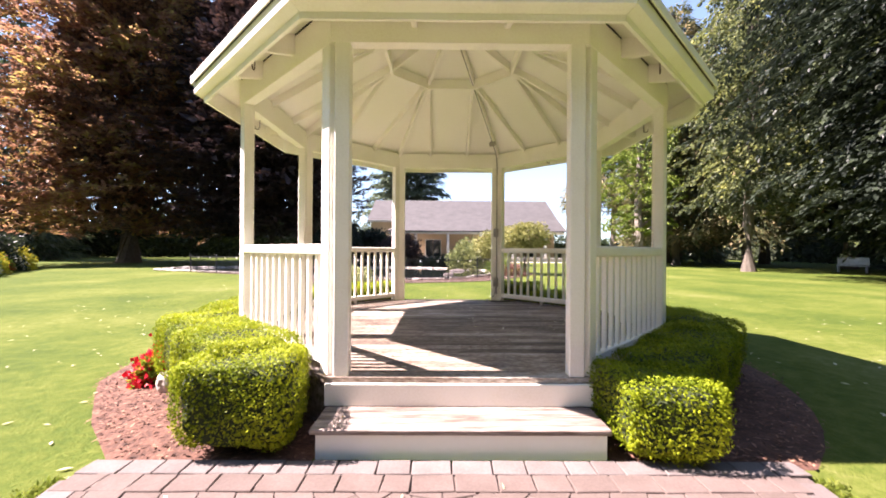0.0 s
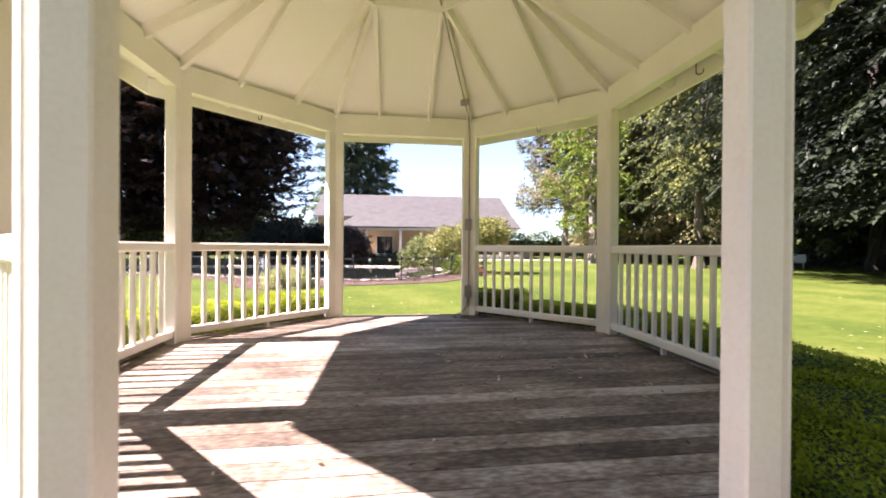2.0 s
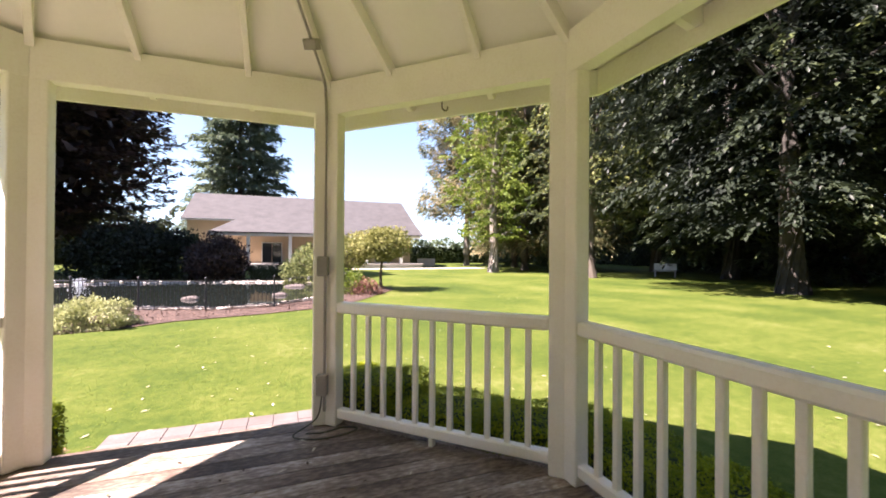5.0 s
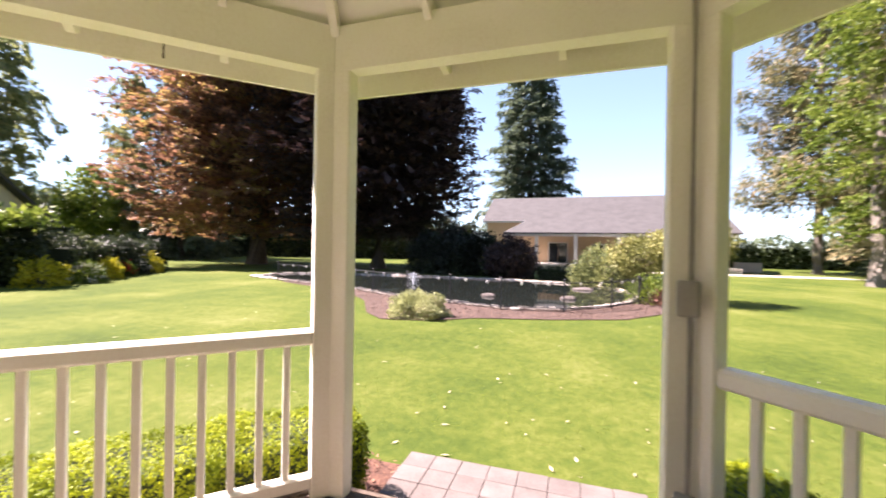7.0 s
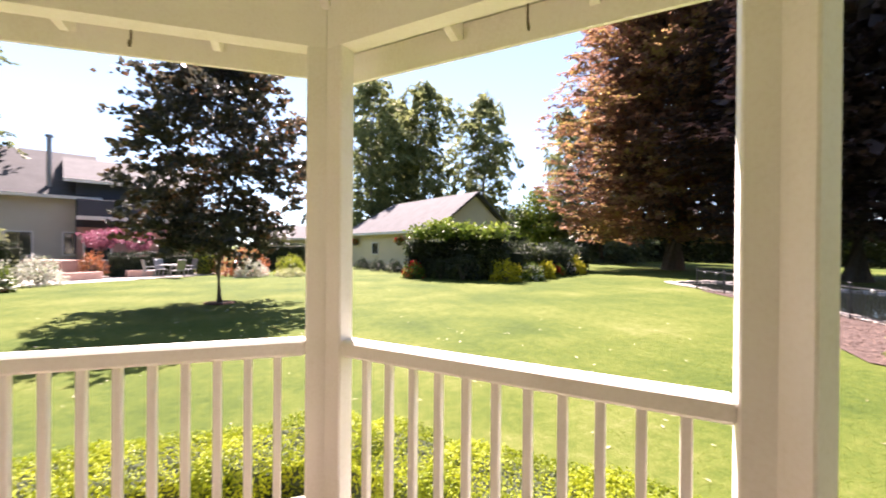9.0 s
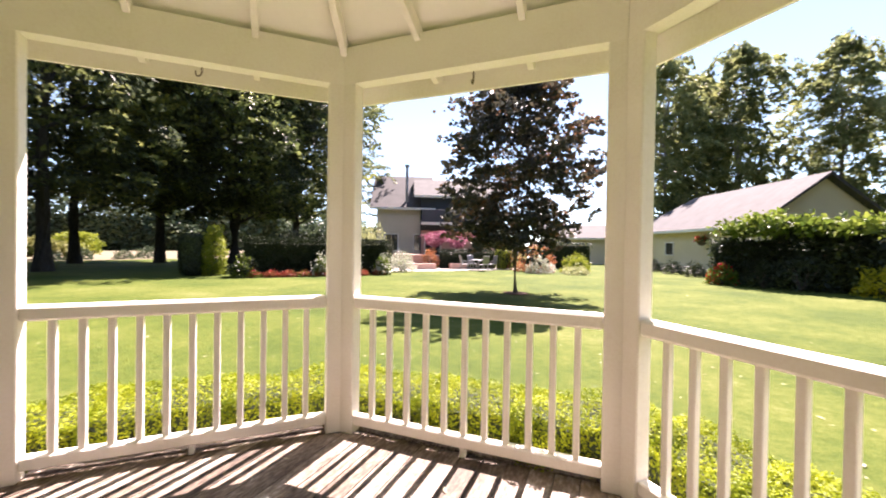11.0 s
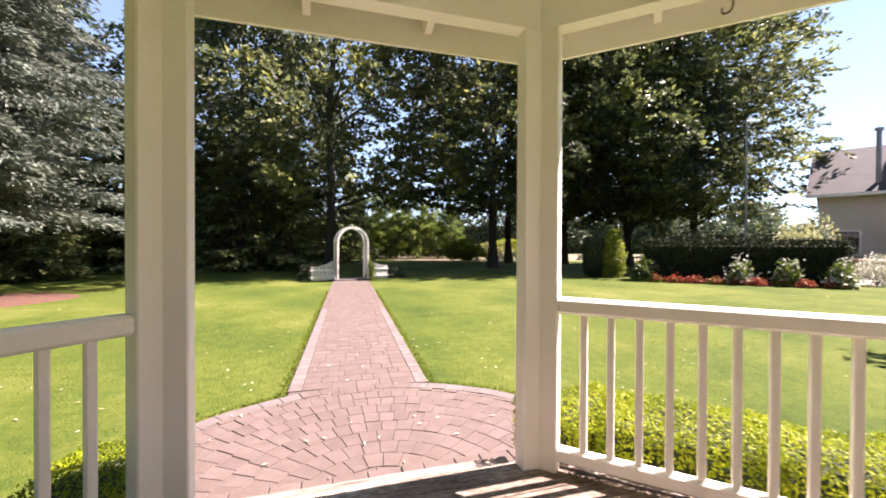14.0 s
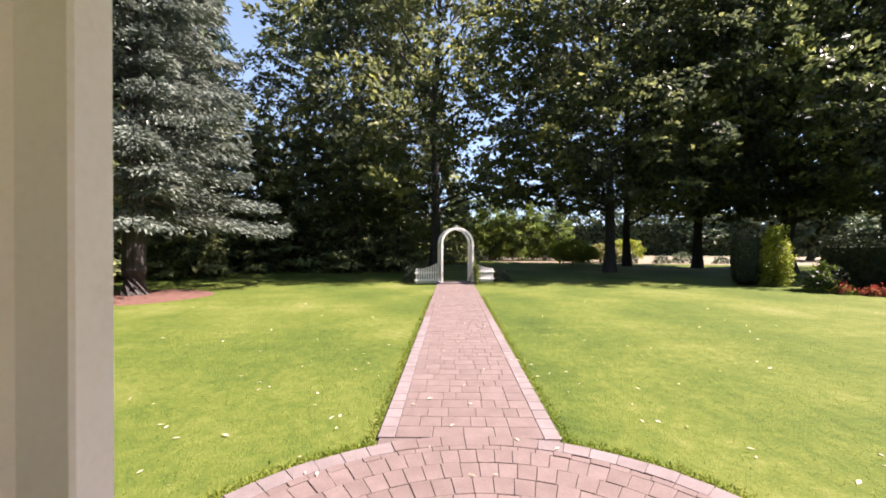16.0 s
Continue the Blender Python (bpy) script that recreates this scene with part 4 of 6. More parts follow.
# low firs behind the arch
dark3 = spray_tree("oak_tree", (-0.2, -26.6, 0), 25, 4.6, 9.4, 9.2, 1000, 44, 0.305, MIDLEAF, BARK_D, 117, "tall spreading oak with airy sunlit leaves", 0.36, 2.2, 0.15, 0.25, 0.3, 0.4, 0.5, "southern oaks", ragged=0.2, deep=0.3, limbs=24, flat=False, lw=0.6, wild=0.6)
low = conifer("hemlock", (4, -39, 0), 15, 0.1, 4.4, 6000, 0.6, HEMLOCKL, BARK, 112, "low dark hemlock in the southern tree belt", 0.15, 70, 0.7, 0.3, 0.4, "southern evergreens", puff=0.1)
for x, y, a in ((-11.5, -26.8, 120), (-16.5, -34.5, 230), (-20.5, -31.5, 300), (-30.5, -27, 150), (6.5, -35, 75)):
    copy_thing(dark3, pose(x, y, 0, 0, 0, a))
for i, (x, y) in enumerate(((8, -40), (12, -39), (16, -40.5), (20, -39), (24, -40), (28, -38), (-0.5, -40), (32, -36), (28, -22), (31, -28), (34, -33), (24, -24))):
    copy_thing(low, pose(x, y, 0, 0, 0, 37 * i))
for i, (x, y, k) in enumerate(((2.2, -28.5, 0.55), (5.2, -28.0, 0.62), (8.3, -29.5, 0.7), (11.6, -28.5, 0.66), (14.6, -27.0, 0.74), (18.0, -25.5, 0.7), (12.6, -22.6, 0.42), (16.2, -20.5, 0.55))):
    copy_thing(low, pose(x, y, 0, 0, 0, 71 * i + 20) @ Matrix.Diagonal((k * 1.25, k * 1.25, k, 1)))
for i, (x, y, h, m_) in enumerate(((-12.4, -36, 2.4, LIME), (-17.5, -42, 2.0, ACER), (-20.5, -43, 2.6, LIME))):
    broadleaf("shrub", (x, y, 0), h, 0.1, 2.4, 2.0, 4500, 0.22, m_, BARK, 120 + i, "green leafy shrub at the edge of the lawn", 0.08, 26, 0.2, 0.1, "shrubs along the southern edge", cr=0.36, category="shrub")

# young pines in the sun beyond the southern trees
young = conifer("young_pine", (-7.0, -48, 0), 8.4, 0.1, 2.9, 5200, 0.42, FRESH, BARK, 118, "bushy bright green young pine beyond the arch", 0.1, 46, 0.6, -0.1, 0.3, "young pines", ragged=0.3, puff=0.15)
for x, y, k, a in ((-8.8, -50, 0.85, 40), (-10.6, -47.4, 1.0, 90), (-12.6, -48.2, 0.92, 150), (-14.6, -46.6, 0.8, 210), (-5.0, -49.5, 1.05, 260), (-3.0, -48.4, 0.95, 300)):
    copy_thing(young, pose(x, y, 0, 0, 0, a) @ Matrix.Diagonal((k, k, k, 1)))

bush = clump("low_bush", (-15.0, -40.5, 0), 0.9, 0.8, 0.85, 900, FIRL, 135, "low dark bush along the dry field", "shrub", 0.14, group="low bushes along the field")
for x, y, k in ((-17.4, -39.6, 0.8), (-19.6, -40.4, 1.1), (-22.4, -39.4, 0.9), (-25.0, -40.2, 1.2), (-28.0, -39.0, 0.8)):
    copy_thing(bush, pose(x, y, 0, 0, 0, 60 * k) @ Matrix.Diagonal((k, k, k, 1)))

# crimson maple on the west lawn
spray_tree("crimson_maple", (-14.3, -2.2, 0), 8.45, 1.75, 3.05, 3.05, 520, 34, 0.185, MAPLE_L, BARK, 113, "young dark crimson maple alone on the lawn", 0.075, 1.1, 0.25, 0.2, 0.32, 0.42, 0.45, lw=0.75, ragged=0.14, deep=0.15, limbs=20, flat=False, wild=0.5)
# birches behind the garage
birch = spray_tree("birch_tree", (-57.5, 15.5, 0), 26, 4, 5.4, 5.4, 480, 44, 0.48, BIRCHL, BARK_L, 114, "tall airy birch with hanging twigs", 0.3, 1.9, -0.1, 0.5, 0.34, 0.62, 0.4, "birches", ragged=0.26, deep=0.2, limbs=20, flat=False, wild=1.1)
for x, y, a, k, h in ((-56, 7.5, 80, 1, 0.97), (-62, 12, 200, 1, 0.95), (-54.5, 23.6, 170, 0.95, 0.93), (-50, 34.6, 320, 0.62, 0.84)):
    copy_thing(birch, pose(x, y, 0, 0, 0, a) @ Matrix.Diagonal((k, k, h, 1)))
# distance on every side
far = broadleaf("distant_tree", (-70, 60, 0), 13, 0.5, 6, 6, 2200, 1.0, FIRL, BARK, 115, "distant leafy green tree beyond the garden", 0.3, 40, 0.2, 0.2, "distant trees", cr=0.3)
for i in range(34):
    a = radians(8 + i * 10.4)
    rr = 82 + 16 * math.sin(i * 2.3)
    x, y = rr * math.cos(a), rr * math.sin(a)
    if not (-64 < math.degrees(math.atan2(y, x)) - 90 < 24 and i % 3 == 0):
        copy_thing(far, pose(x, y, 0, 0, 0, i * 50) @ Matrix.Diagonal((1, 1, 0.6 + 0.3 * math.sin(i), 1)))
far2 = broadleaf("round_tree", (7.5, 74, 0), 10.5, 1.5, 3, 3, 3000, 0.5, FRESH, BARK, 116, "green tree top beyond the far house roof", 0.2, 26, 0.2, 0.2, cr=0.34)
copy_thing(far2, pose(11, 78, 0, 0, 0, 70))
copy_thing(far2, pose(-52, 31.5, 0, 0, 0, 140) @ Matrix.Diagonal((1.3, 1.3, 1.1, 1)))


# hedge belts: long leafy bands


def leafy_band(name, a, b, depth, h, leaves, leaf, material, seed, label, category="hedge", rough=0.25, group="", z0=0.0, core=True):
    r = np.random.default_rng(seed)
    a, b = np.array(a, float), np.array(b, float)
    L = np.linalg.norm(b - a)
    e = thing(name, label, category, group, (*((a + b) / 2), 0))
    e.rotation_euler = (0, 0, math.atan2(b[1] - a[1], b[0] - a[0]))
    x = r.uniform(-L / 2, L / 2, leaves)
    hh = h * (1 - rough + rough * (0.5 + 0.5 * np.sin(x * 1.3 + seed)) * (0.6 + 0.4 * np.sin(x * 3.1 + 2 * seed)))
    t = r.uniform(0, 1, leaves)
    pos = t * (2 * hh + depth)
    y = np.where(pos < hh, -depth / 2, np.where(pos < hh + depth, pos - hh - depth / 2, depth / 2))
    z = np.where(pos < hh, pos, np.where(pos < hh + depth, hh, 2 * hh + depth - pos))
    P = np.stack([x, y, np.maximum(z, 0.03)], 1) + r.normal(0, 0.06 + 0.12 * rough, (leaves, 3)) * depth ** 0.5
    D = np.stack([r.normal(0, 0.6, leaves), np.sign(y) * 0.5 + r.normal(0, 0.6, leaves), r.normal(0.1, 0.6, leaves)], 1)
    P[:, 2] = np.maximum(P[:, 2], 0.02) + z0
    ob = new("leaves", leaf_mesh("leaves", P, D, leaf, leaf * 0.6, r, material))
    ob.parent = e
    part("shade_core", box_bm(pose(0, 0, h * (1 - rough) * 0.47 + z0), L * 0.985, depth * 0.82, h * (1 - rough) * 0.9, 0.05), CORE, e)
    return e


leafy_band("hedge", (-15.0, -16.45), (-20.6, -11.3), 1.1, 1.95, 12000, 0.11, YEWL, 201, "long clipped dark green hedge behind the flower bed", rough=0.06)
broadleaf("ivy_pillar", (-14.45, -17.85, 0), 2.8, -0.5, 0.72, 0.72, 5200, 0.1, LIME, BARK, 202, "bright yellow-green ivy pillar at the end of the hedge", 0.1, 44, 0.1, 0.2, cr=0.34, category="climber", fill=0.5, skirt=0.8)
box_hedge(pose(-13.7, -18.45, 0, 0, 0, 40), (0.6, 0.5), 2.1, 203, 4000, "dark clipped hedge end in shade", DARKLEAF, 5.0, 0.09, 0.0, "", "hedge_end")
leafy_band("woodland_edge", (46, -40), (46, 60), 3, 9, 16000, 0.5, DARKLEAF, 204, "dark woodland edge beyond the lawn", "woodland", 0.4)
leafy_band("woodland_edge", (-2, -50), (48, -48), 3, 8, 12000, 0.5, DARKLEAF, 205, "dark woodland edge south of the lawn", "woodland", 0.4)
leafy_band("far_hedge", (14, 58), (48, 60), 2.5, 4.2, 9000, 0.4, FIRL, 206, "tall green hedge at the far lawn", "hedge", 0.35)
leafy_band("far_hedge", (-80, 40), (-14, 62), 3, 8.5, 15000, 0.6, DARKLEAF, 207, "dark far hedge behind the beeches", "hedge", 0.4)
leafy_band("far_hedge", (-4, -84), (-86, -62), 3, 11.0, 16000, 0.8, FIRL, 211, "tall green hedge beyond the dry field", "hedge", 0.45)
disc("dry_field", [(-7, -42), (-4, -80), (-80, -60), (-60, -33), (-30, -36)], 0.01, DRYF, "pale dry grass field beyond the southern trees")
leafy_band("far_hedge", (-44, -42), (-62, -14), 3, 6.0, 7000, 0.5, FIRL, 212, "dark green trees and hedge beyond the west house", "hedge", 0.45)
# yews behind the pond
for i, (x, y, h, rx, ry) in enumerate(((-9.4, 27.4, 3.3, 2.0, 1.6), (-7.4, 27.0, 3.5, 1.9, 1.6), (-5.6, 27.2, 3.35, 1.7, 1.5))):
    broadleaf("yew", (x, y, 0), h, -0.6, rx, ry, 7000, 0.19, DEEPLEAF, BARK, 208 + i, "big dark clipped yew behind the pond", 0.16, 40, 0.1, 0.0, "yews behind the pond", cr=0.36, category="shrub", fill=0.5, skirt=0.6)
broadleaf("yew", (-3.3, 25.6, 0), 2.75, -0.6, 2.0, 1.6, 8000, 0.17, PURPLE, BARK, 214, "dark rounded yew dome behind the pond", 0.14, 44, 0.0, 0.0, "yews behind the pond", cr=0.34, category="shrub", fill=0.5, skirt=0.6)
leafy_band("low_hedge", (-1.6, 25.2), (4.5, 25.6), 0.8, 0.9, 3000, 0.12, DARKLEAF, 210, "low dark hedge behind the pond", rough=0.2)

# ---- pond ----
POND = [(-17, 18.6), (-12.5, 17.0), (-8.7, 15.4), (-6, 13.9), (-3.5, 13.0), (-1.5, 12.3), (0.2, 12.7), (1.4, 13.9), (2.3, 15.4), (2.9, 17.5), (2.6, 20), (1.0, 22.3), (-3, 23.4), (-8, 23.6), (-13, 23.0), (-17, 21.5)]
water = disc("pond_water", POND, 0.03, WATER, "dark still garden pond reflecting trees")
bedp = [(-13.6, 16.9), (-8.2, 14.2), (-6.3, 12.3), (-5.0, 10.1), (-4.2, 9.35), (-3.0, 9.6), (-2.0, 10.4), (0.0, 11.0), (1.8, 11.8), (3.0, 13.3), (4.4, 15.6), (5.2, 17.0), (5.0, 18.5), (3.5, 19.2), (2.6, 18.0), (2.6, 15.6), (1.4, 14.1), (0.2, 12.9), (-1.5, 12.5), (-3.5, 13.2), (-8.7, 15.6), (-13.2, 17.6)]
tagged(mesh_obj("pond_bed", [(x, y, 0.02) for x, y in bedp], [list(range(len(bedp)))], MULCH_G), "weathered brown mulch strip along the pond edge", "mulch bed", kind="structure")
r_ = np.random.default_rng(30)
P = []
while len(P) < 7000:
    p = (r_.uniform(-13, 5), r_.uniform(9.3, 19))
    if inside(p, bedp):
        P.append((*p, 0.024 + r_.uniform(0, 0.02)))
tagged(new("bark_chips", leaf_mesh("bark_chips", np.array(P), r_.normal(size=(7000, 3)) * (1, 1, 0.3), 0.08, 0.03, r_, CHIP_G, 0.1, True)), "loose bark chips along the pond", "bark chips", kind="stuff")
rim = thing("stone_border", "row of pale rounded stones round the pond", "stone edging")
r_ = np.random.default_rng(31)
bm = bmesh.new()
bmesh.ops.create_icosphere(bm, subdivisions=2, radius=0.5)
for v in bm.verts:
    v.co = Vector((v.co.x, v.co.y * 0.8, v.co.z * 0.75)) * (1 + 0.2 * noise.noise(v.co * 3))
stone0 = None
for (x1, y1), (x2, y2) in zip(POND, POND[1:] + POND[:1]):
    n = max(1, int(math.hypot(x2 - x1, y2 - y1) / 0.33))
    for i in range(n):
        t = (i + r_.uniform(-0.2, 0.2)) / n
        m = pose(x1 + (x2 - x1) * t, y1 + (y2 - y1) * t, 0.05, r_.uniform(-10, 10), r_.uniform(-10, 10), math.degrees(math.atan2(y2 - y1, x2 - x1))) @ Matrix.Diagonal((r_.uniform(0.44, 0.56), r_.uniform(0.22, 0.3), r_.uniform(0.16, 0.2), 1))
        if stone0 is None:
            stone0 = part("stone", bm, STONE, rim)
            stone0.matrix_basis = m
        else:
            share(stone0, "stone", m, rim)
# iron fence along the near bank
FEN = [(-14.2, 17.4), (-12.4, 16.75), (-10.5, 15.95), (-8.7, 15.15), (-7.0, 14.25), (-5.2, 13.4), (-3.4, 12.75), (-1.6, 12.1), (0.2, 12.45), (1.6, 13.7), (2.6, 15.3), (3.2, 17.2), (3.3, 19.2)]
fence = thing("pond_fence", "low black iron picket fence along the pond", "fence")
post0 = None
for x, y in FEN:
    if post0 is None:
        bm = box_bm(pose(0, 0, 0.46), 0.05, 0.05, 0.94, 0.004)
        bmesh.ops.create_uvsphere(bm, u_segments=8, v_segments=6, radius=0.035, matrix=pose(0, 0, 0.96))
        post0 = part("fence_post", bm, FENCEM, fence)
        post0.matrix_basis = pose(x, y, 0)
    else:
        share(post0, "fence_post", pose(x, y, 0), fence)
tag0 = picket0 = None
for (x1, y1), (x2, y2) in zip(FEN, FEN[1:]):
    for z in (0.86, 0.12):
        m, n = span((x1, y1, z), (x2, y2, z))
        part("fence_rail", box_bm(m, n, 0.025, 0.03), FENCEM, fence)
    k = int(math.hypot(x2 - x1, y2 - y1) / 0.11)
    for i in range(1, k):
        t = i / k
        m = pose(x1 + (x2 - x1) * t, y1 + (y2 - y1) * t, 0.5)
        if picket0 is None:
            picket0 = part("picket", box_bm(Matrix(), 0.014, 0.014, 0.86), FENCEM, fence)
            picket0.matrix_basis = m
        else:
            share(picket0, "picket", m, fence)
    for t in (0.33, 0.75):
        m = pose(x1 + (x2 - x1) * t, y1 + (y2 - y1) * t, 0.82)
        if tag0 is None:
            tag0 = part("insulator", box_bm(Matrix(), 0.07, 0.07, 0.09, 0.01), TRIM, fence, "white plastic insulator")
            tag0.matrix_basis = m
        else:
            share(tag0, "insulator", m, fence)
clump("santolina", (-3.5, 10.1, 0), 0.8, 0.62, 0.62, 8000, SILVER, 301, "silvery green mounded shrub on the mulch by the pond", "shrub", 0.06)
# planting at the pond's end
broadleaf("laceleaf_maple", (4.55, 17.0, 0), 3.0, 1.25, 1.75, 1.6, 5200, 0.13, ACER, BARK, 302, "small spreading yellow-green maple at the pond's end", 0.09, 34, 0.1, 0.2, cr=0.34)
broadleaf("laceleaf_maple", (3.2, 18.2, 0), 2.6, 0.7, 1.5, 1.5, 4200, 0.13, ACER, BARK, 303, "small spreading yellow-green maple at the pond's end", 0.08, 30, 0.1, 0.2, cr=0.36)
clump("rhododendron", (1.9, 21.6, 0), 1.6, 1.3, 1.9, 4200, BIRCHL, 304, "pale leafy rhododendron by the pond", "shrub", 0.16)
clump("shrub", (3.0, 15.9, 0), 0.8, 0.7, 0.95, 1500, FRESH, 305, "low green shrub beside the pond fence", "shrub", 0.1)
clump("red_shrub", (3.6, 15.3, 0), 0.6, 0.5, 0.6, 900, LACERED, 306, "small reddish laceleaf shrub beside the pond", "shrub", 0.09)
# low fountain in the pond: a nozzle and falling strings of drops
fount = thing("pond_fountain", "small white fountain spray in the dark pond", "fountain", at=(-5.9, 15.7, 0))
bm = bmesh.new()
tube(bm, [(0, 0, 0.0), (0, 0, 0.1)], [0.05, 0.03], 8)
part("nozzle", bm, BLACK, fount)
r_ = np.random.default_rng(36)
n = 900
a, u = r_.uniform(0, 2 * math.pi, n), r_.uniform(0, 1, n)
reach = r_.uniform(0.12, 0.34, n)
P = np.stack([np.cos(a) * reach * u, np.sin(a) * reach * u, 0.08 + 2.6 * u * (1 - u) * r_.uniform(0.85, 1.1, n)], 1)
ob = new("jet", leaf_mesh("jet", P, r_.normal(size=(n, 3)) * (0.3, 0.3, 1), 0.04, 0.018, r_, SPRAY))
ob.parent = fount
r_ = np.random.default_rng(33)
for x, y, s in ((-2.6, 15.2, 0.3), (0.3, 15.6, 0.3), (0.9, 19.5, 0.5)):
    bm = bmesh.new()
    bmesh.ops.create_icosphere(bm, subdivisions=2, radius=1)
    for v in bm.verts:
        v.co = Vector((v.co.x * s, v.co.y * s * 0.6, v.co.z * 0.12)) * (1 + 0.2 * noise.noise(v.co * 2))
    o = part("pond_stone", bm, PAVER_B)
    o.matrix_basis = pose(x, y, 0.04)
    tagged(o, "flat greyish stone in the pond water", "stone", "flat stones in the pond")

# ---- far house beyond the pond ----


def gable_box(name, w, d, eave, ridge, wall_mat, at, label, over=0.5, z0=0.0, category="house", roof_mat=None, thick=0.18, hip=0.0):
    """house along x: walls with gables and a pitched roof; parts are added to it afterwards"""
    e = thing(name, label, category)
    e.matrix_basis = at
    bm = bmesh.new()
    pts = [(-w / 2, -d / 2), (w / 2, -d / 2), (w / 2, d / 2), (-w / 2, d / 2)]
    lo = [bm.verts.new((x, y, z0)) for x, y in pts]
    hi = [bm.verts.new((x, y, eave)) for x, y in pts]
    t = [bm.verts.new((s * w / 2, 0, ridge - 0.05 if s > 0 or not hip else eave + 0.02)) for s in (-1, 1)]
    bm.faces.new((lo[0], lo[1], hi[1], hi[0]))
    bm.faces.new((lo[2], lo[3], hi[3], hi[2]))
    bm.faces.new((lo[1], lo[2], hi[2], t[1], hi[1]))
    bm.faces.new((lo[3], lo[0], hi[0], t[0], hi[3]))
    part("wall", bm, wall_mat, e)
    sl = (ridge - eave) / (d / 2)
    for s in (-1, 1):
        yo, zo = s * (d / 2 + over), eave - over * sl
        bm = bmesh.new()
        v = [(-w / 2 - over + hip, 0, ridge), (w / 2 + over, 0, ridge), (w / 2 + over, yo, zo), (-w / 2 - over, yo, zo)]
        a = [bm.verts.new(Vector(p) + Vector((0, 0, thick))) for p in v]
        b = [bm.verts.new(p) for p in v]
        bm.faces.new(a)
        bm.faces.new(b[::-1])
        for i in range(4):
            bm.faces.new((a[i], b[i], b[(i + 1) % 4], a[(i + 1) % 4]))
        part("roof", bm, roof_mat or SHINGLE, e, "grey shingled roof")
        if hip and s > 0:
            bm = bmesh.new()
            v = [(-w / 2 - over + hip, 0, ridge), (-w / 2 - over, -d / 2 - over, zo), (-w / 2 - over, d / 2 + over, zo)]
            a = [bm.verts.new(Vector(p) + Vector((0, 0, thick))) for p in v]
            b = [bm.verts.new(p) for p in v]
            bm.faces.new(a)
            bm.faces.new(b[::-1])
            for i in range(3):
                bm.faces.new((a[i], b[i], b[(i + 1) % 3], a[(i + 1) % 3]))
            part("roof", bm, roof_mat or SHINGLE, e, "grey shingled roof")
        part("eave_board", box_bm(pose(0, yo + s * 0.012, zo + 0.08), w + 2 * over, 0.03, 0.2), TRIM, e)
    return e


def window(e, x, y, z, w, h, out=-1, axis="y", fw=0.09, bars=1, name="window"):
    """frame, panes and sill on a wall face"""
    def B(dx, dz, sx, sz, depth, off):
        if axis == "y":
            return box_bm(pose(x + dx, y + out * off, z + dz), sx, depth, sz, 0.004)
        return box_bm(pose(x + out * off, y + dx, z + dz), depth, sx, sz, 0.004)
    bm = bmesh.new()
    for dx, dz, sx, sz in ((-w / 2, 0, fw, h + fw), (w / 2, 0, fw, h + fw), (0, h / 2, w - fw, fw), (0, -h / 2, w - fw, fw)):
        b2 = B(dx, dz, sx, sz, 0.09, 0.045)
        me = bpy.data.meshes.new("tmp")
        b2.to_mesh(me)
        b2.free()
        bm.from_mesh(me)
        bpy.data.meshes.remove(me)
    f = part(name, bm, TRIM, e)
    n = bars + 1
    for i in range(n):
        wi = (w - fw - 0.04 * bars) / n
        part("pane", B(-w / 2 + fw / 2 + wi * (i + 0.5) + 0.04 * i, 0, wi, h - fw, 0.02, 0.025), PANE, f)
    return f


far_house = gable_box("far_house", 22.6, 11.6, 4.95, 7.95, TAN, pose(2.6, 50, 0), "long tan house with a grey shingled roof beyond the pond", 0.45)
# porch roof carried on posts
bm = bmesh.new()
x0, x1 = -8.9, 11.75
v = [(x0 + 2.2, -5.85, 5.0), (x1, -5.85, 5.0), (x1, -9.4, 3.42), (x0, -9.4, 3.42), (x0 + 0.6, -5.85, 3.6)]
a = [bm.verts.new(Vector(p) + Vector((0, 0, 0.12))) for p in v[:4]]
b = [bm.verts.new(p) for p in v[:4]]
bm.faces.new(a)
bm.faces.new(b[::-1])
for i in range(4):
    bm.faces.new((a[i], b[i], b[(i + 1) % 4], a[(i + 1) % 4]))
part("porch_roof", bm, SHINGLE, far_house, "grey shingled porch roof")
part("porch_beam", box_bm(pose(1.4, -9.2, 3.3), 20.2, 0.16, 0.26, 0.01), TRIM, far_house)
part("porch_floor", box_bm(pose(1.4, -7.6, 0.24), 20.6, 3.7, 0.48, 0.02), CONC, far_house)
pp = None
for x in (-8.4, -5.6, -1.9, 1.9, 5.6, 9.3):
    if pp is None:
        pp = part("porch_post", box_bm(Matrix(), 0.3, 0.3, 2.7, 0.02), TRIM, far_house)
        pp.matrix_basis = pose(x, -9.2, 1.83)
    else:
        share(pp, "porch_post", pose(x, -9.2, 1.83), far_house)
for x, w in ((-3.65, 1.9), (3.8, 1.7), (8.0, 1.7)):
    window(far_house, x, -5.8, 1.55, w, 2.1, name="patio_door")
window(far_house, 0.3, -5.8, 1.9, 1.2, 1.2)
bm = bmesh.new()
put_box(bm, pose(0, 0, 0.5), 2.2, 0.3, 0.9, 0.01)
terrace = part("terrace_wall", bm, CONC)
terrace.matrix_basis = pose(16, 44.5, 0)
tagged(terrace, "low pale terrace wall beside the far house", "wall", kind="structure")
disc("far_pavement", [(-12, 40), (20, 40), (22, 37.5), (-12, 37.8)], 0.012, CONC, "pale concrete terrace before the far house")

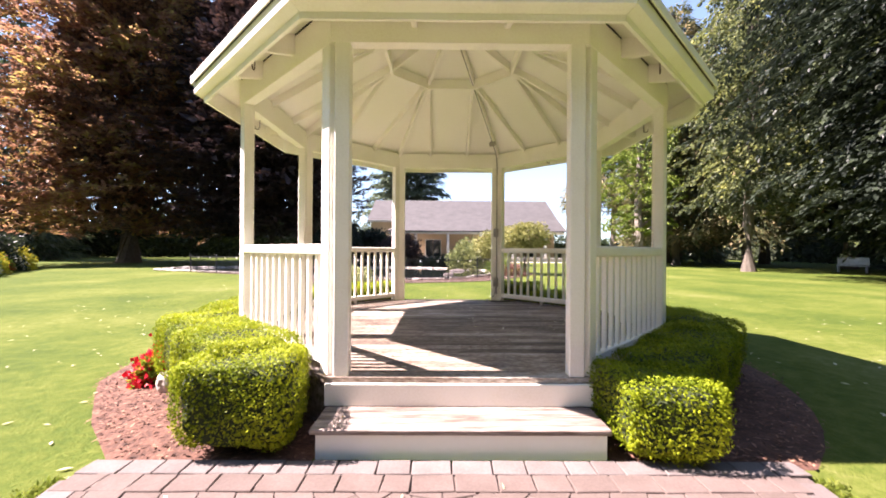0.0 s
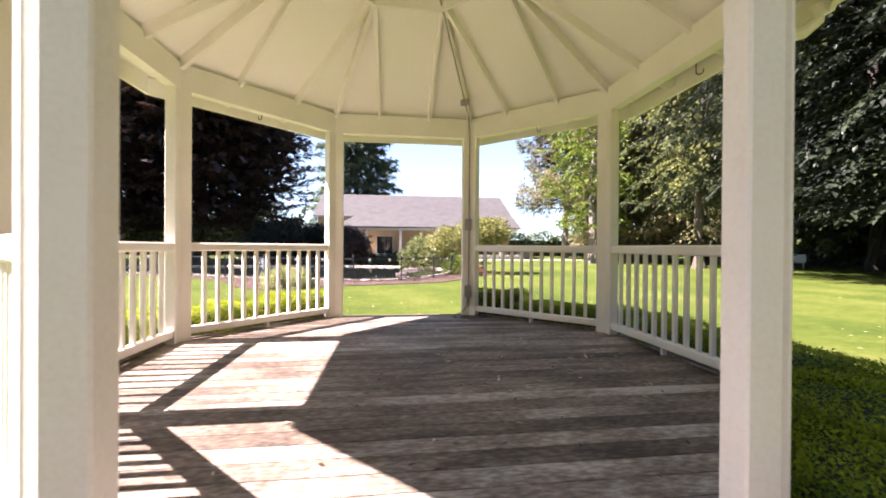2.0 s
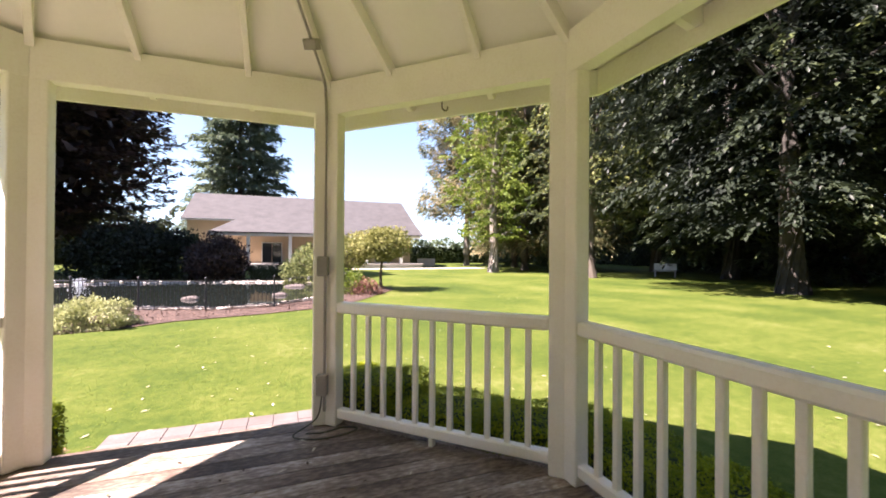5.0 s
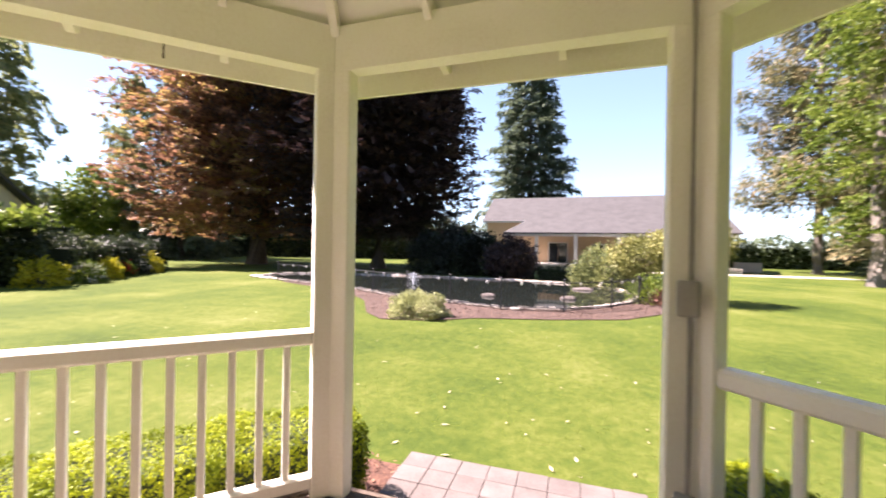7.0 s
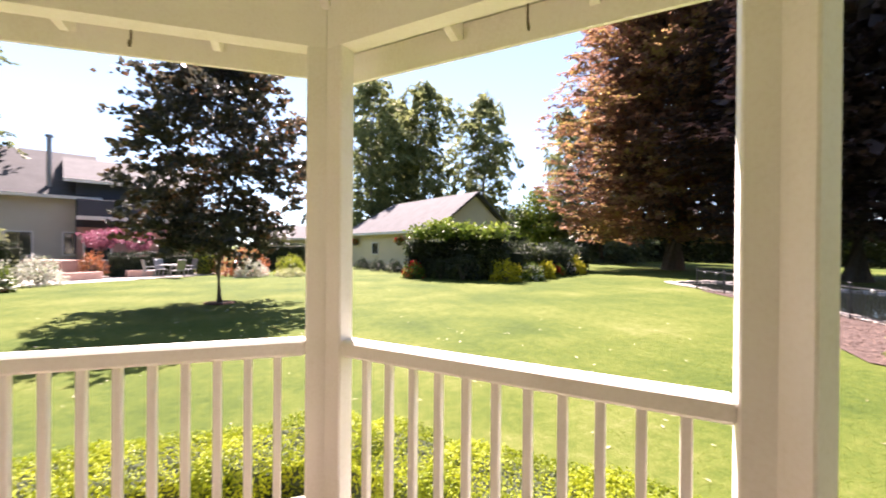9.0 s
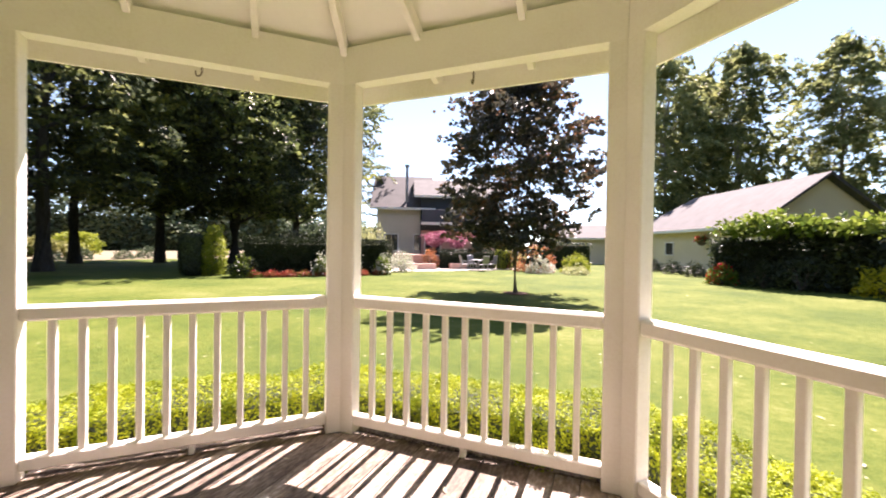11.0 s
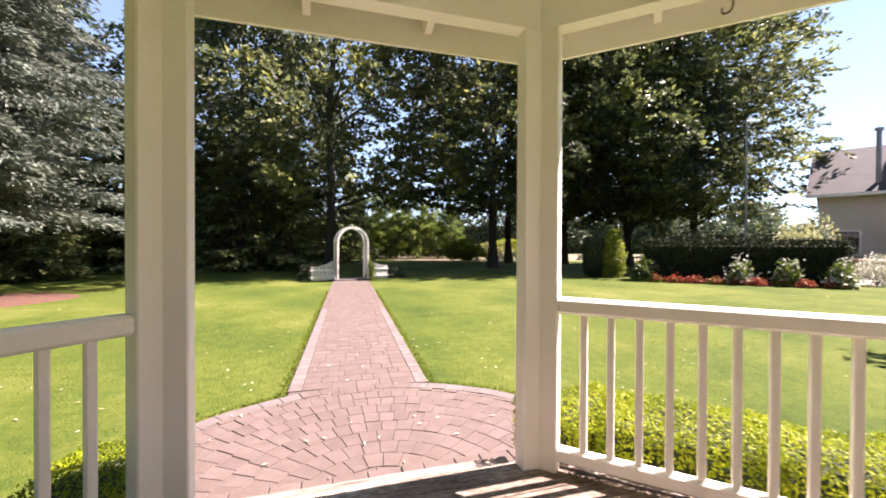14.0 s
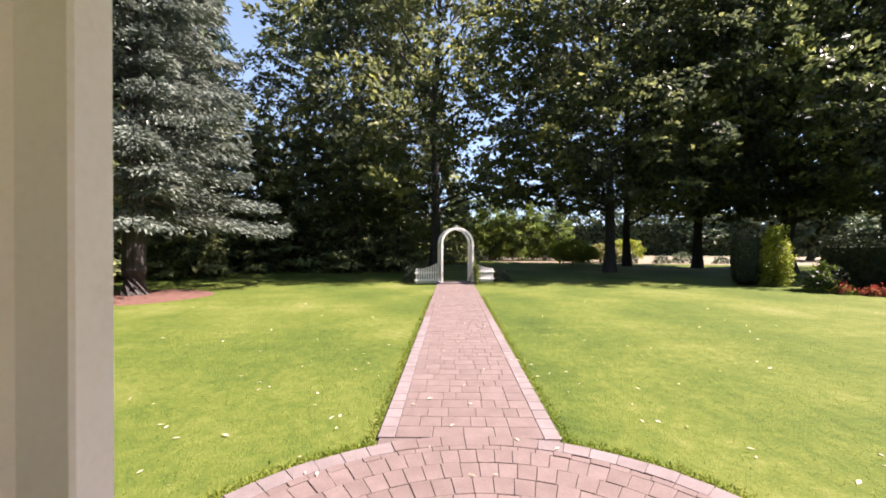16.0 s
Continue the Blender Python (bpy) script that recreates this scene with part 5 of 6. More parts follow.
# ---- garage on the west side ----
gar = gable_box("garage", 15.5, 7, 3.3, 5.9, CREAMW, pose(-35.7, 9.35, 0, 0, 0, 20), "low cream garage with a grey shingled roof", 0.5, category="garage", hip=3.9)
for x in (-1.5, 4.2):
    window(gar, x, -3.5, 1.7, 1.2, 1.0)
for i, (x, y) in enumerate(((-27.4, 6.0), (-29.6, 5.1), (-32.2, 4.2))):
    clump("foundation_shrub", (x - 1.2, y, 0), 0.7, 0.6, 0.8, 900, DARKLEAF, 320 + i, "dark low shrub along the garage wall", "shrub", 0.12, group="shrubs along the garage")
for i, x in enumerate((-5.1, 3.15)):
    p = gar.matrix_basis @ Vector((x, -3.82, 2.2))
    b_ = clump("hanging_basket", tuple(p), 0.42, 0.42, 0.34, 420, FRESH, 326 + i, "flower basket hanging under the garage eave", "hanging basket", 0.12, RED, 220, 0.09, "baskets under the garage eave")
    bm = bmesh.new()
    tube(bm, [(0, 0, -0.24), (0, 0, -0.18), (0, 0, -0.06), (0, 0, 0.02)], [0.1, 0.2, 0.27, 0.28], 12)
    part("bowl", bm, BARK, b_)
    bm = bmesh.new()
    tube(bm, [(0, 0, 0.0), (0, 0, 1.02)], [0.008, 0.008], 5)
    part("wire", bm, BLACK, b_)
# ivy-covered screen with bedding plants
leafy_band("ivy_screen", (-24.6, 6.3), (-20.9, 11.2), 1.5, 3.1, 9500, 0.2, DARKLEAF, 321, "dark ivy-covered screen with a leafy top", "ivy screen", 0.4)
leafy_band("ivy_screen", (-21.2, 11.6), (-27.5, 20.8), 1.3, 2.1, 7000, 0.17, DARKLEAF, 322, "dark hedge behind the flower border", "hedge", 0.2)
leafy_band("climbing_hop", (-24.3, 6.6), (-21.0, 11.0), 1.9, 0.75, 2300, 0.3, FRESH, 323, "lime green leaves over the screen's top", "climber", 0.7, z0=2.45)
for i, (x, y, m1, m2, s) in enumerate(((-20.3, 10.6, YELLOW, YELLOW, 0.6), (-21.6, 8.6, DARKLEAF, None, 0.8), (-20.6, 12.4, FRESH, WHITEF, 0.5), (-22.0, 14.0, YELLOW, YELLOW, 0.55), (-23.4, 15.8, FRESH, RED, 0.4), (-25.0, 18.2, YELLOW, YELLOW, 0.6), (-23.5, 6.2, FRESH, RED, 0.5), (-22.6, 7.6, DARKLEAF, None, 0.6), (-24.2, 17.0, DARKLEAF, WHITEF, 0.5))):
    clump("border_plant", (x + 0.45, y - 0.1, 0), s * 1.25, s * 1.25, s * 1.8, 1100, m1, 330 + i, "leafy border plant before the ivy screen", "plant", 0.12, m2, 300 if m2 else 0, 0.1, "border plants")

# ---- house on the west side ----
mh = gable_box("west_house", 4.6, 9, 5.25, 8.4, GREYW, pose(-35.9, -18.2, 0, 0, 0, 117), "two-storey grey house with a shingled roof", 0.6)
wing = gable_box("house_wing", 7.0, 7, 6.2, 7.9, NAVY, pose(-36.9, -13.0, 0, 0, 0, 117), "dark slate wing with a balcony and brick ground floor", 0.6)
part("brick_base", box_bm(pose(0, -3.55, 1.5), 6.9, 0.2, 3.0, 0.01), BRICK, wing)
part("balcony", box_bm(pose(0, -4.3, 4.2), 6.9, 1.6, 1.1, 0.02), NAVY, wing)
part("balcony_trim", box_bm(pose(0, -5.12, 3.55), 7.0, 0.06, 0.25, 0.01), TRIM, wing)
window(wing, 1.0, -3.52, 5.55, 3.2, 1.0)
window(wing, -2.4, -3.66, 1.6, 1.4, 1.6)
window(mh, 1.5, -4.5, 1.9, 1.0, 1.5)
window(mh, -1.0, -4.5, 1.9, 1.2, 1.5)
bm = bmesh.new()
tube(bm, [(0.34, -4.2, 5.1), (0.34, -4.2, 8.8)], [0.13, 0.13], 10)
tube(bm, [(0.34, -4.2, 8.8), (0.34, -4.2, 8.95)], [0.24, 0.2], 10)
part("flue_pipe", bm, GREYMET, mh, "tall grey metal flue pipe")
# garden before that house
disc("patio", [(-21.5, -13.5), (-22.3, -11.3), (-25, -8.3), (-29.5, -4.8), (-31, -7.5), (-27.5, -12.5), (-24.5, -15.5)], 0.014, CONC, "pale concrete patio before the west house")
for i, (x, y) in enumerate(((-27.6, -11.6), (-28.3, -10.0), (-29.2, -7.9))):
    broadleaf("pink_shrub", (x - 1.0, y, 0), 2.9, 1.5, 1.15, 0.95, 1600, 0.13, PINK, BARK, 350 + i, "rounded pink-flowering standard shrub by the patio", 0.06, 14, 0.1, 0.1, "pink standards", cr=0.5, category="shrub")
leafy_band("patio_hedge", (-27.4, -10.7), (-29.2, -6.9), 0.9, 1.35, 4000, 0.1, DARKLEAF, 360, "low clipped dark hedge by the patio", rough=0.05)
box_hedge(pose(-29.0, -6.2, 0, 0, 0, 60), (0.55, 0.5), 1.45, 363, 1800, "bright yellow-green clipped shrub at the hedge end", LIME, 5.0, 0.09, 0.0, "", "clipped_shrub")
leafy_band("dark_hedge", (-32.6, -3.2), (-33.6, -0.4), 0.9, 2.1, 2500, 0.12, DARKLEAF, 361, "dark clipped hedge beside the drive", rough=0.05)
leafy_band("dark_hedge", (-21.8, -17.5), (-27.0, -14.6), 1.0, 2.0, 3500, 0.12, DARKLEAF, 362, "dark hedge beside the patio", rough=0.1)
part_ = box_bm(pose(0, 0, 0.5), 2.6, 1.0, 1.0, 0.02)
bbq = part("outdoor_grill", part_, BRICK)
bbq.matrix_basis = pose(-27.0, -13.1, 0, 0, 0, 64)
tagged(bbq, "low brick outdoor grill on the patio", "grill")
for i, (a_, b_) in enumerate((((-24.3, -11.6), (-25.9, -10.4)), ((-26.8, -9.6), (-27.6, -8.6)))):
    m, n = span((*a_, 0.2), (*b_, 0.2))
    o = part("planter_wall", box_bm(Matrix(), n, 0.4, 0.42, 0.02), BRICK)
    o.matrix_basis = m
    tagged(o, "low brick planter wall on the patio edge", "planter wall", "planter walls")
clump("white_shrub", (-22.4, -11.2, 0), 0.95, 0.85, 1.15, 1500, WHITEF, 370, "pale flowering rounded shrub at the patio's end", "shrub", 0.12)
clump("spirea", (-26.2, -3.1, 0), 0.95, 0.85, 1.0, 1800, WHITEF, 371, "white-flowering rounded shrub on the lawn island", "shrub", 0.1)
clump("spirea", (-27.8, -3.6, 0), 1.7, 1.2, 1.85, 3000, RUST, 372, "large orange-red leafed shrub on the lawn island", "shrub", 0.13)
clump("spirea", (-28.2, -1.0, 0), 1.0, 0.9, 1.2, 1400, LIME, 373, "light green shrub on the lawn island", "shrub", 0.12)
clump("lavender", (-26.6, -0.9, 0), 1.4, 0.8, 0.4, 1300, SILVER, 374, "low greyish lavender at the island's edge", "plant", 0.12)
for i, (x, y) in enumerate(((-26.4, -11.0), (-29.2, -5.6))):
    clump("potted_shrub", (x, y, 0), 0.6, 0.6, 1.4, 900, RUST, 376 + i, "bushy reddish shrub in a patio bed", "shrub", 0.11)
# patio table and chairs
tbl = thing("patio_table", "round grey metal patio table", "table", at=(-26.7, -7.4, 0))
bm = bmesh.new()
tube(bm, [(0, 0, 0.70), (0, 0, 0.73)], [0.55, 0.55], 20)
part("tabletop", bm, GREYMET, tbl)
for i in range(4):
    a = i * math.pi / 2 + 0.4
    bm = bmesh.new()
    tube(bm, [(0.42 * math.cos(a), 0.42 * math.sin(a), 0), (0.3 * math.cos(a), 0.3 * math.sin(a), 0.70)], [0.02, 0.02], 6)
    part("leg", bm, GREYMET, tbl)
chair = thing("patio_chair", "grey metal patio chair with a sling seat", "chair", "chairs round the patio table")
part("seat", box_bm(pose(0, 0, 0.43), 0.5, 0.5, 0.04, 0.01), GREYMET, chair)
part("backrest", box_bm(pose(0, 0.27, 0.75, -12), 0.5, 0.04, 0.6, 0.01), GREYMET, chair)
for sx in (-0.23, 0.23):
    for sy in (-0.22, 0.22):
        part("leg", box_bm(pose(sx, sy, 0.21), 0.03, 0.03, 0.42), GREYMET, chair)
    part("armrest", box_bm(pose(sx, 0.0, 0.64), 0.04, 0.5, 0.03, 0.005), GREYMET, chair)
chair.matrix_basis = pose(-26.0, -8.2, 0, 0, 0, 215)
copy_thing(chair, pose(-27.4, -8.1, 0, 0, 0, 135))
copy_thing(chair, pose(-27.3, -6.6, 0, 0, 0, 45))
copy_thing(chair, pose(-25.9, -6.8, 0, 0, 0, -40))
# carport beyond the garage
carport = gable_box("carport", 8, 7, 2.7, 4.0, CREAMW, pose(-47, -1.5, 0, 0, 0, 100), "low pale outbuilding with a grey roof", 0.5, category="outbuilding")
# flower bed before the long hedge
for i in range(9):
    t = i / 8
    x, y = -14.9 - 4.6 * t + 0.5, -15.4 + 4.1 * t + 0.45
    clump("red_begonia", (x + 0.15 * math.sin(i * 3), y, 0), 0.36, 0.3, 0.28, 380, RUST if i % 3 else FRESH, 380 + i, "red bedding plant in the border", "flower", 0.08, DULLRED, 260, 0.07, "red bedding row")
for i, (t, m_) in enumerate(((0.05, DARKLEAF), (0.55, WHITEF), (0.76, WHITEF), (0.98, WHITEF))):
    clump("hydrangea", (-13.95 - 5.6 * t, -15.8 + 5.1 * t, 0), 0.48, 0.42, 0.95, 900, FRESH, 392 + i, "white-flowering hydrangea before the hedge", "shrub", 0.12, m_, 380, 0.12, "hydrangeas")
bm = bmesh.new()
bmesh.ops.create_icosphere(bm, subdivisions=3, radius=1)
pole = thing("flagpole", "tall slim grey metal pole behind the hedge", "pole", at=(-20.0, -15.0, 0))
bm.free()
bm = bmesh.new()
tube(bm, [(0, 0, -0.05), (0, 0, 4), (0, 0, 7.8)], [0.07, 0.06, 0.045], 10)
part("shaft", bm, GREYMET, pole)
bm = bmesh.new()
bmesh.ops.create_uvsphere(bm, u_segments=10, v_segments=8, radius=0.09, matrix=pose(0, 0, 7.86))
part("finial", bm, GREYMET, pole)
broadleaf("topiary_dome", (-21.5, -19.5, 0), 3.0, 0.2, 1.7, 1.7, 3000, 0.12, DARKLEAF, BARK, 398, "round clipped dark shrub behind the hedge", 0.1, 30, 0.1, 0.1, cr=0.4, category="shrub")
clump("spruce_bed_shrub", (-25.5, -15.8, 0), 1.8, 1.6, 3.0, 2600, SILVER, 399, "large pale green shrub beside the west house", "shrub", 0.18)

# ---- garden arch at the end of the path ----
AC = Vector((-1.0, -18.95, 0))
arch_a = math.degrees(math.atan2(-0.375, -1.443)) + 180
arch = thing("garden_arch", "white wooden garden arch with picket wings on the path", "garden arch")
arch.matrix_basis = pose(AC.x, AC.y, 0, 0, 0, arch_a)
for s in (-1, 1):
    for y in (-0.24, 0.24):
        part("arch_post", box_bm(pose(s * 0.70, y, 0.88), 0.09, 0.09, 1.76, 0.006), TRIM, arch)
    part("arch_side_panel", box_bm(pose(s * 0.70, 0, 1.0), 0.025, 0.38, 1.5, 0.004), TRIM, arch)
for y in (-0.24, 0.24):
    bm = bmesh.new()
    n = 16
    ring = []
    for i in range(n + 1):
        a = math.pi * i / n
        c, s = math.cos(a), math.sin(a)
        ring.append([bm.verts.new((r_o * c, y + dy, 1.74 + r_o * 0.98 * s)) for r_o, dy in ((0.655, -0.045), (0.745, -0.045), (0.745, 0.045), (0.655, 0.045))])
    for a, b in zip(ring, ring[1:]):
        for k in range(4):
            bm.faces.new((a[k], b[k], b[(k + 1) % 4], a[(k + 1) % 4]))
    bm.faces.new(ring[0])
    bm.faces.new(ring[-1][::-1])
    part("arch_hoop", bm, TRIM, arch)
for i in range(1, 10):
    a = math.pi * i / 10
    part("arch_slat", box_bm(pose(0.7 * math.cos(a), 0, 1.74 + 0.69 * math.sin(a), 0, 90 - math.degrees(a), 0), 0.02, 0.38, 0.05, 0.003), TRIM, arch)
part("finial", box_bm(pose(0, 0, 2.50), 0.09, 0.3, 0.16, 0.02), TRIM, arch)
for s in (-1, 1):
    for i in range(10):
        u = i / 9
        h = 0.62 + 0.28 * (1 - u) ** 2
        bm = box_bm(pose(s * (0.80 + 0.105 * i), 0, 0.06 + h / 2), 0.065, 0.022, h, 0.003)
        part("picket", bm, TRIM, arch)
    for z in (0.2, 0.52):
        part("wing_rail", box_bm(pose(s * 1.29, 0.024, z), 1.1, 0.024, 0.06, 0.003), TRIM, arch)
clump("climbing_vine", (-1.86, -18.9, 0), 0.15, 0.2, 1.0, 420, LIME, 401, "yellow-green climber at the foot of the arch", "climber", 0.09)
clump("clipped_shrub", (0.75, -19.6, 0), 0.55, 0.5, 0.8, 1200, DARKLEAF, 402, "small dark shrub beside the arch", "shrub", 0.08)
clump("clipped_shrub", (-3.2, -20.1, 0), 0.45, 0.4, 0.55, 900, DARKLEAF, 403, "small dark shrub beside the arch", "shrub", 0.08)
sill = part("arch_threshold", box_bm(pose(0, 0, 0.05), 1.7, 0.9, 0.1, 0.01), PAVER_B)
sill.matrix_basis = pose(AC.x, AC.y - 0.1, 0, 0, 0, arch_a)
tagged(sill, "low paved threshold under the garden arch", "threshold", kind="structure")
disc("garden_drive", [(-3, -36.6), (30, -34.6), (30, -34.0), (-3, -36.0)], 0.012, CONC, "narrow pale drive behind the southern trees")
bed("spruce_bed", blob(9.9, -14.6, 2.6, 2.0, 0.05, 9), "reddish mulch under the blue spruce", 0)
bed("maple_ring", blob(-14.3, -2.2, 0.45, 0.45, 0.08, 10, 20), "small mulch ring round the young maple", 160)
# dusty bench by the trees
bench = thing("garden_bench", "weathered grey garden bench under the trees", "bench", at=(26.8, 20.8, 0))
part("seat", box_bm(pose(0, 0, 0.45), 1.5, 0.45, 0.06, 0.01), GREYMET, bench)
part("backrest", box_bm(pose(0, 0.22, 0.75), 1.5, 0.05, 0.5, 0.01), GREYMET, bench)
for s in (-0.65, 0.65):
    part("leg", box_bm(pose(s, 0, 0.21), 0.08, 0.42, 0.42, 0.01), GREYMET, bench)
bench.rotation_euler = (0, 0, radians(-55))

# ---- loose leaves and grass ----
r_ = np.random.default_rng(41)
P = []
while len(P) < 620:
    a, d = r_.uniform(0, 2 * math.pi), 2.6 + abs(r_.normal(0, 5.5))
    x, y = d * math.cos(a), d * math.sin(a)
    if not inside((x, y), POND) and d > 3.6:
        P.append((x, y, 0.012))
P = np.array(P)
D = r_.normal(size=(len(P), 3)) * (1, 1, 0.1)
tagged(new("fallen_leaves", leaf_mesh("fallen_leaves", P, D, 0.07, 0.024, r_, DRYLEAF, 0.12, True)), "scattered dry pale leaves on the lawn", "fallen leaves", kind="stuff")
P = []
for _ in range(170):
    x, y = r_.uniform(-0.6, 2.0) + r_.normal(0, 0.2), r_.uniform(-1.8, 1.9)
    if abs(x) + abs(y) < 2.8 and abs(x) < 2.0:
        P.append((x, y, 0.405))
P = np.array(P)
D = r_.normal(size=(len(P), 3)) * (1, 1, 0.1)
tagged(new("leaf_litter", leaf_mesh("leaf_litter", P, D, 0.035, 0.016, r_, LITTER, 0.15, True)), "small brown leaf bits on the deck boards", "leaf litter", kind="stuff")
P = []
for _ in range(45):
    x, y = r_.uniform(-2, 2), r_.uniform(-2.1, 2.1)
    if abs(x) + abs(y) < 3.0:
        P.append((x, y, 0.407))
for _ in range(30):
    P.append((r_.uniform(0.2, 1.7), r_.uniform(-1.2, 1.2), FZ + 0.006))
for _ in range(26):
    a, d = r_.uniform(math.pi, 2 * math.pi), r_.uniform(0.3, 2.0)
    P.append((CX + d * math.cos(a), CY - 0.1 + d * math.sin(a), 0.05))
for _ in range(30):
    p = PA + PD * r_.uniform(0.2, 12) + PN * r_.uniform(-0.7, 0.7)
    P.append((p.x, p.y, 0.045))
P = np.array(P)
D = r_.normal(size=(len(P), 3)) * (1, 1, 0.12)
tagged(new("fallen_leaves", leaf_mesh("fallen_leaves", P, D, 0.055, 0.018, r_, DRYLEAF, 0.2, True)), "small dry leaves on the deck and paving", "fallen leaves", kind="stuff")

P = []
# taller fringe along the paving
for _ in range(9000):
    if r_.uniform() < 0.5:
        a = r_.uniform(math.pi * 1.02, math.pi * 1.98)
        d = RA + 0.02 + abs(r_.normal(0, 0.06))
        x, y = CX + d * math.cos(a), CY + d * math.sin(a)
    else:
        p = PA + PD * r_.uniform(0.1, 10) + PN * (PW + 0.02 + abs(r_.normal(0, 0.05))) * r_.choice((-1, 1))
        x, y = p.x, p.y
    if not on_paving(x, y):
        P.append((x, y, 0.0))
P = np.array(P)
D = r_.normal(size=(len(P), 3)) * (0.5, 0.5, 0) + (0, 0, 0.8)
tagged(new("grass_blades", leaf_mesh("grass_blades", P, D, 0.034, 0.013, r_, BLADE, 0.1)), "longer grass fringe along the paving edge", "grass", kind="stuff")

# blades standing out of the mown lawn nearest to the gazebo
r_ = np.random.default_rng(44)
P = []
for x0, x1, y0, y1, n in ((-7, 6, 3.6, 9.0, 26000), (-6.5, 6, -9.5, -2.6, 24000)):
    for x, y in zip(r_.uniform(x0, x1, n), r_.uniform(y0, y1, n)):
        if not on_paving(x, y) and math.hypot(x, y) > 4.0:
            P.append((x, y, -0.004))
P = np.array(P)
D = r_.normal(size=(len(P), 3)) * (0.6, 0.6, 0) + (0, 0, 0.6)
tagged(new("lawn_blades", leaf_mesh("lawn_blades", P, D, 0.017, 0.008, r_, BLADE, 0.1)), "grass blades standing out of the mown lawn", "grass", kind="stuff")

# ---- pavers, piece by piece ----


def paver_mesh(name, sx, sy, material, h=0.03):
    bm = box_bm(pose(0, 0, h / 2), sx, sy, h)
    me = bpy.data.meshes.new(name)
    top = [e for e in bm.edges if all(v.co.z > h * 0.9 for v in e.verts)]
    bmesh.ops.bevel(bm, geom=top, offset=0.004, segments=1, affect="EDGES")
    bmesh.ops.recalc_face_normals(bm, faces=bm.faces[:])
    bm.to_mesh(me)
    bm.free()
    me.materials.append(material)
    return me


def wedge_mesh(r0, r1, da, material, h=0.03):
    """one paver of a ring, about the origin's ring centre, pointing along x"""
    bm = bmesh.new()
    g = 0.002
    lo, hi = [], []
    for r, s in ((r0 + g, -1), (r1 - g, -1), (r1 - g, 1), (r0 + g, 1)):
        a = s * (da / 2 - g / max(r, 0.1))
        lo.append(bm.verts.new((r * math.cos(a), r * math.sin(a), 0)))
        hi.append(bm.verts.new((r * math.cos(a), r * math.sin(a), h)))
    bm.faces.new(hi)
    for i in range(4):
        bm.faces.new((lo[i], lo[(i + 1) % 4], hi[(i + 1) % 4], hi[i]))
    top = [e for e in bm.edges if all(v.co.z > h * 0.9 for v in e.verts)]
    bmesh.ops.bevel(bm, geom=top, offset=0.003, segments=1, affect="EDGES")
    bmesh.ops.recalc_face_normals(bm, faces=bm.faces[:])
    me = bpy.data.meshes.new("paver")
    bm.to_mesh(me)
    bm.free()
    me.materials.append(material)
    return me


r0 = 0.18
while r0 < RA - 0.01:
    last = r0 > RA - 0.2
    r1 = RA if last else r0 + 0.19
    if not last and RA - r1 < 0.17:
        r1 = RA - 0.16
    n = max(3, round(math.pi * (r0 + r1) / 2 / (0.2 if last else 0.138)))
    me = wedge_mesh(r0, r1, math.pi / n, PAVER_B if last else PAVER)
    me_in = wedge_mesh(r0, r1, math.pi / n, PAVER) if last else me
    for i in range(n):
        a = math.pi + math.pi * (i + 0.5) / n
        if CY + (r0 + r1) / 2 * math.sin(a) > CY - 0.2:
            continue
        on_path = abs((Vector((CX + r1 * math.cos(a), CY + r1 * math.sin(a))) - PA).dot(PN)) < PW - 0.15
        o = new("paver", me_in if on_path else me)
        o.parent = apron
        o.matrix_basis = pose(CX, CY, 0.006 + r_.uniform(0, 0.003), r_.uniform(-0.15, 0.15), r_.uniform(-0.15, 0.15), math.degrees(a))
    r0 = r1

# two straight courses before the steps
for row, (y1, dep, mat) in enumerate(((CY - 0.073, 0.146, PAVER_B), (CY - 0.232, 0.156, PAVER))):
    half_w = math.sqrt(RA ** 2 - (y1 - CY) ** 2) - 0.03
    course = {k: paver_mesh("paver", k, dep, mat) for k in (0.15, 0.19, 0.23)}
    x = -half_w
    while x < half_w - 0.1:
        k = float(r_.choice((0.15, 0.19, 0.23)))
        o = new("paver", course[k])
        o.parent = apron
        o.matrix_basis = pose(CX + x + k / 2, y1, 0.013 + r_.uniform(0, 0.005), r_.uniform(-0.7, 0.7), r_.uniform(-0.7, 0.7), r_.uniform(-2.2, 2.2))
        x += k + 0.009

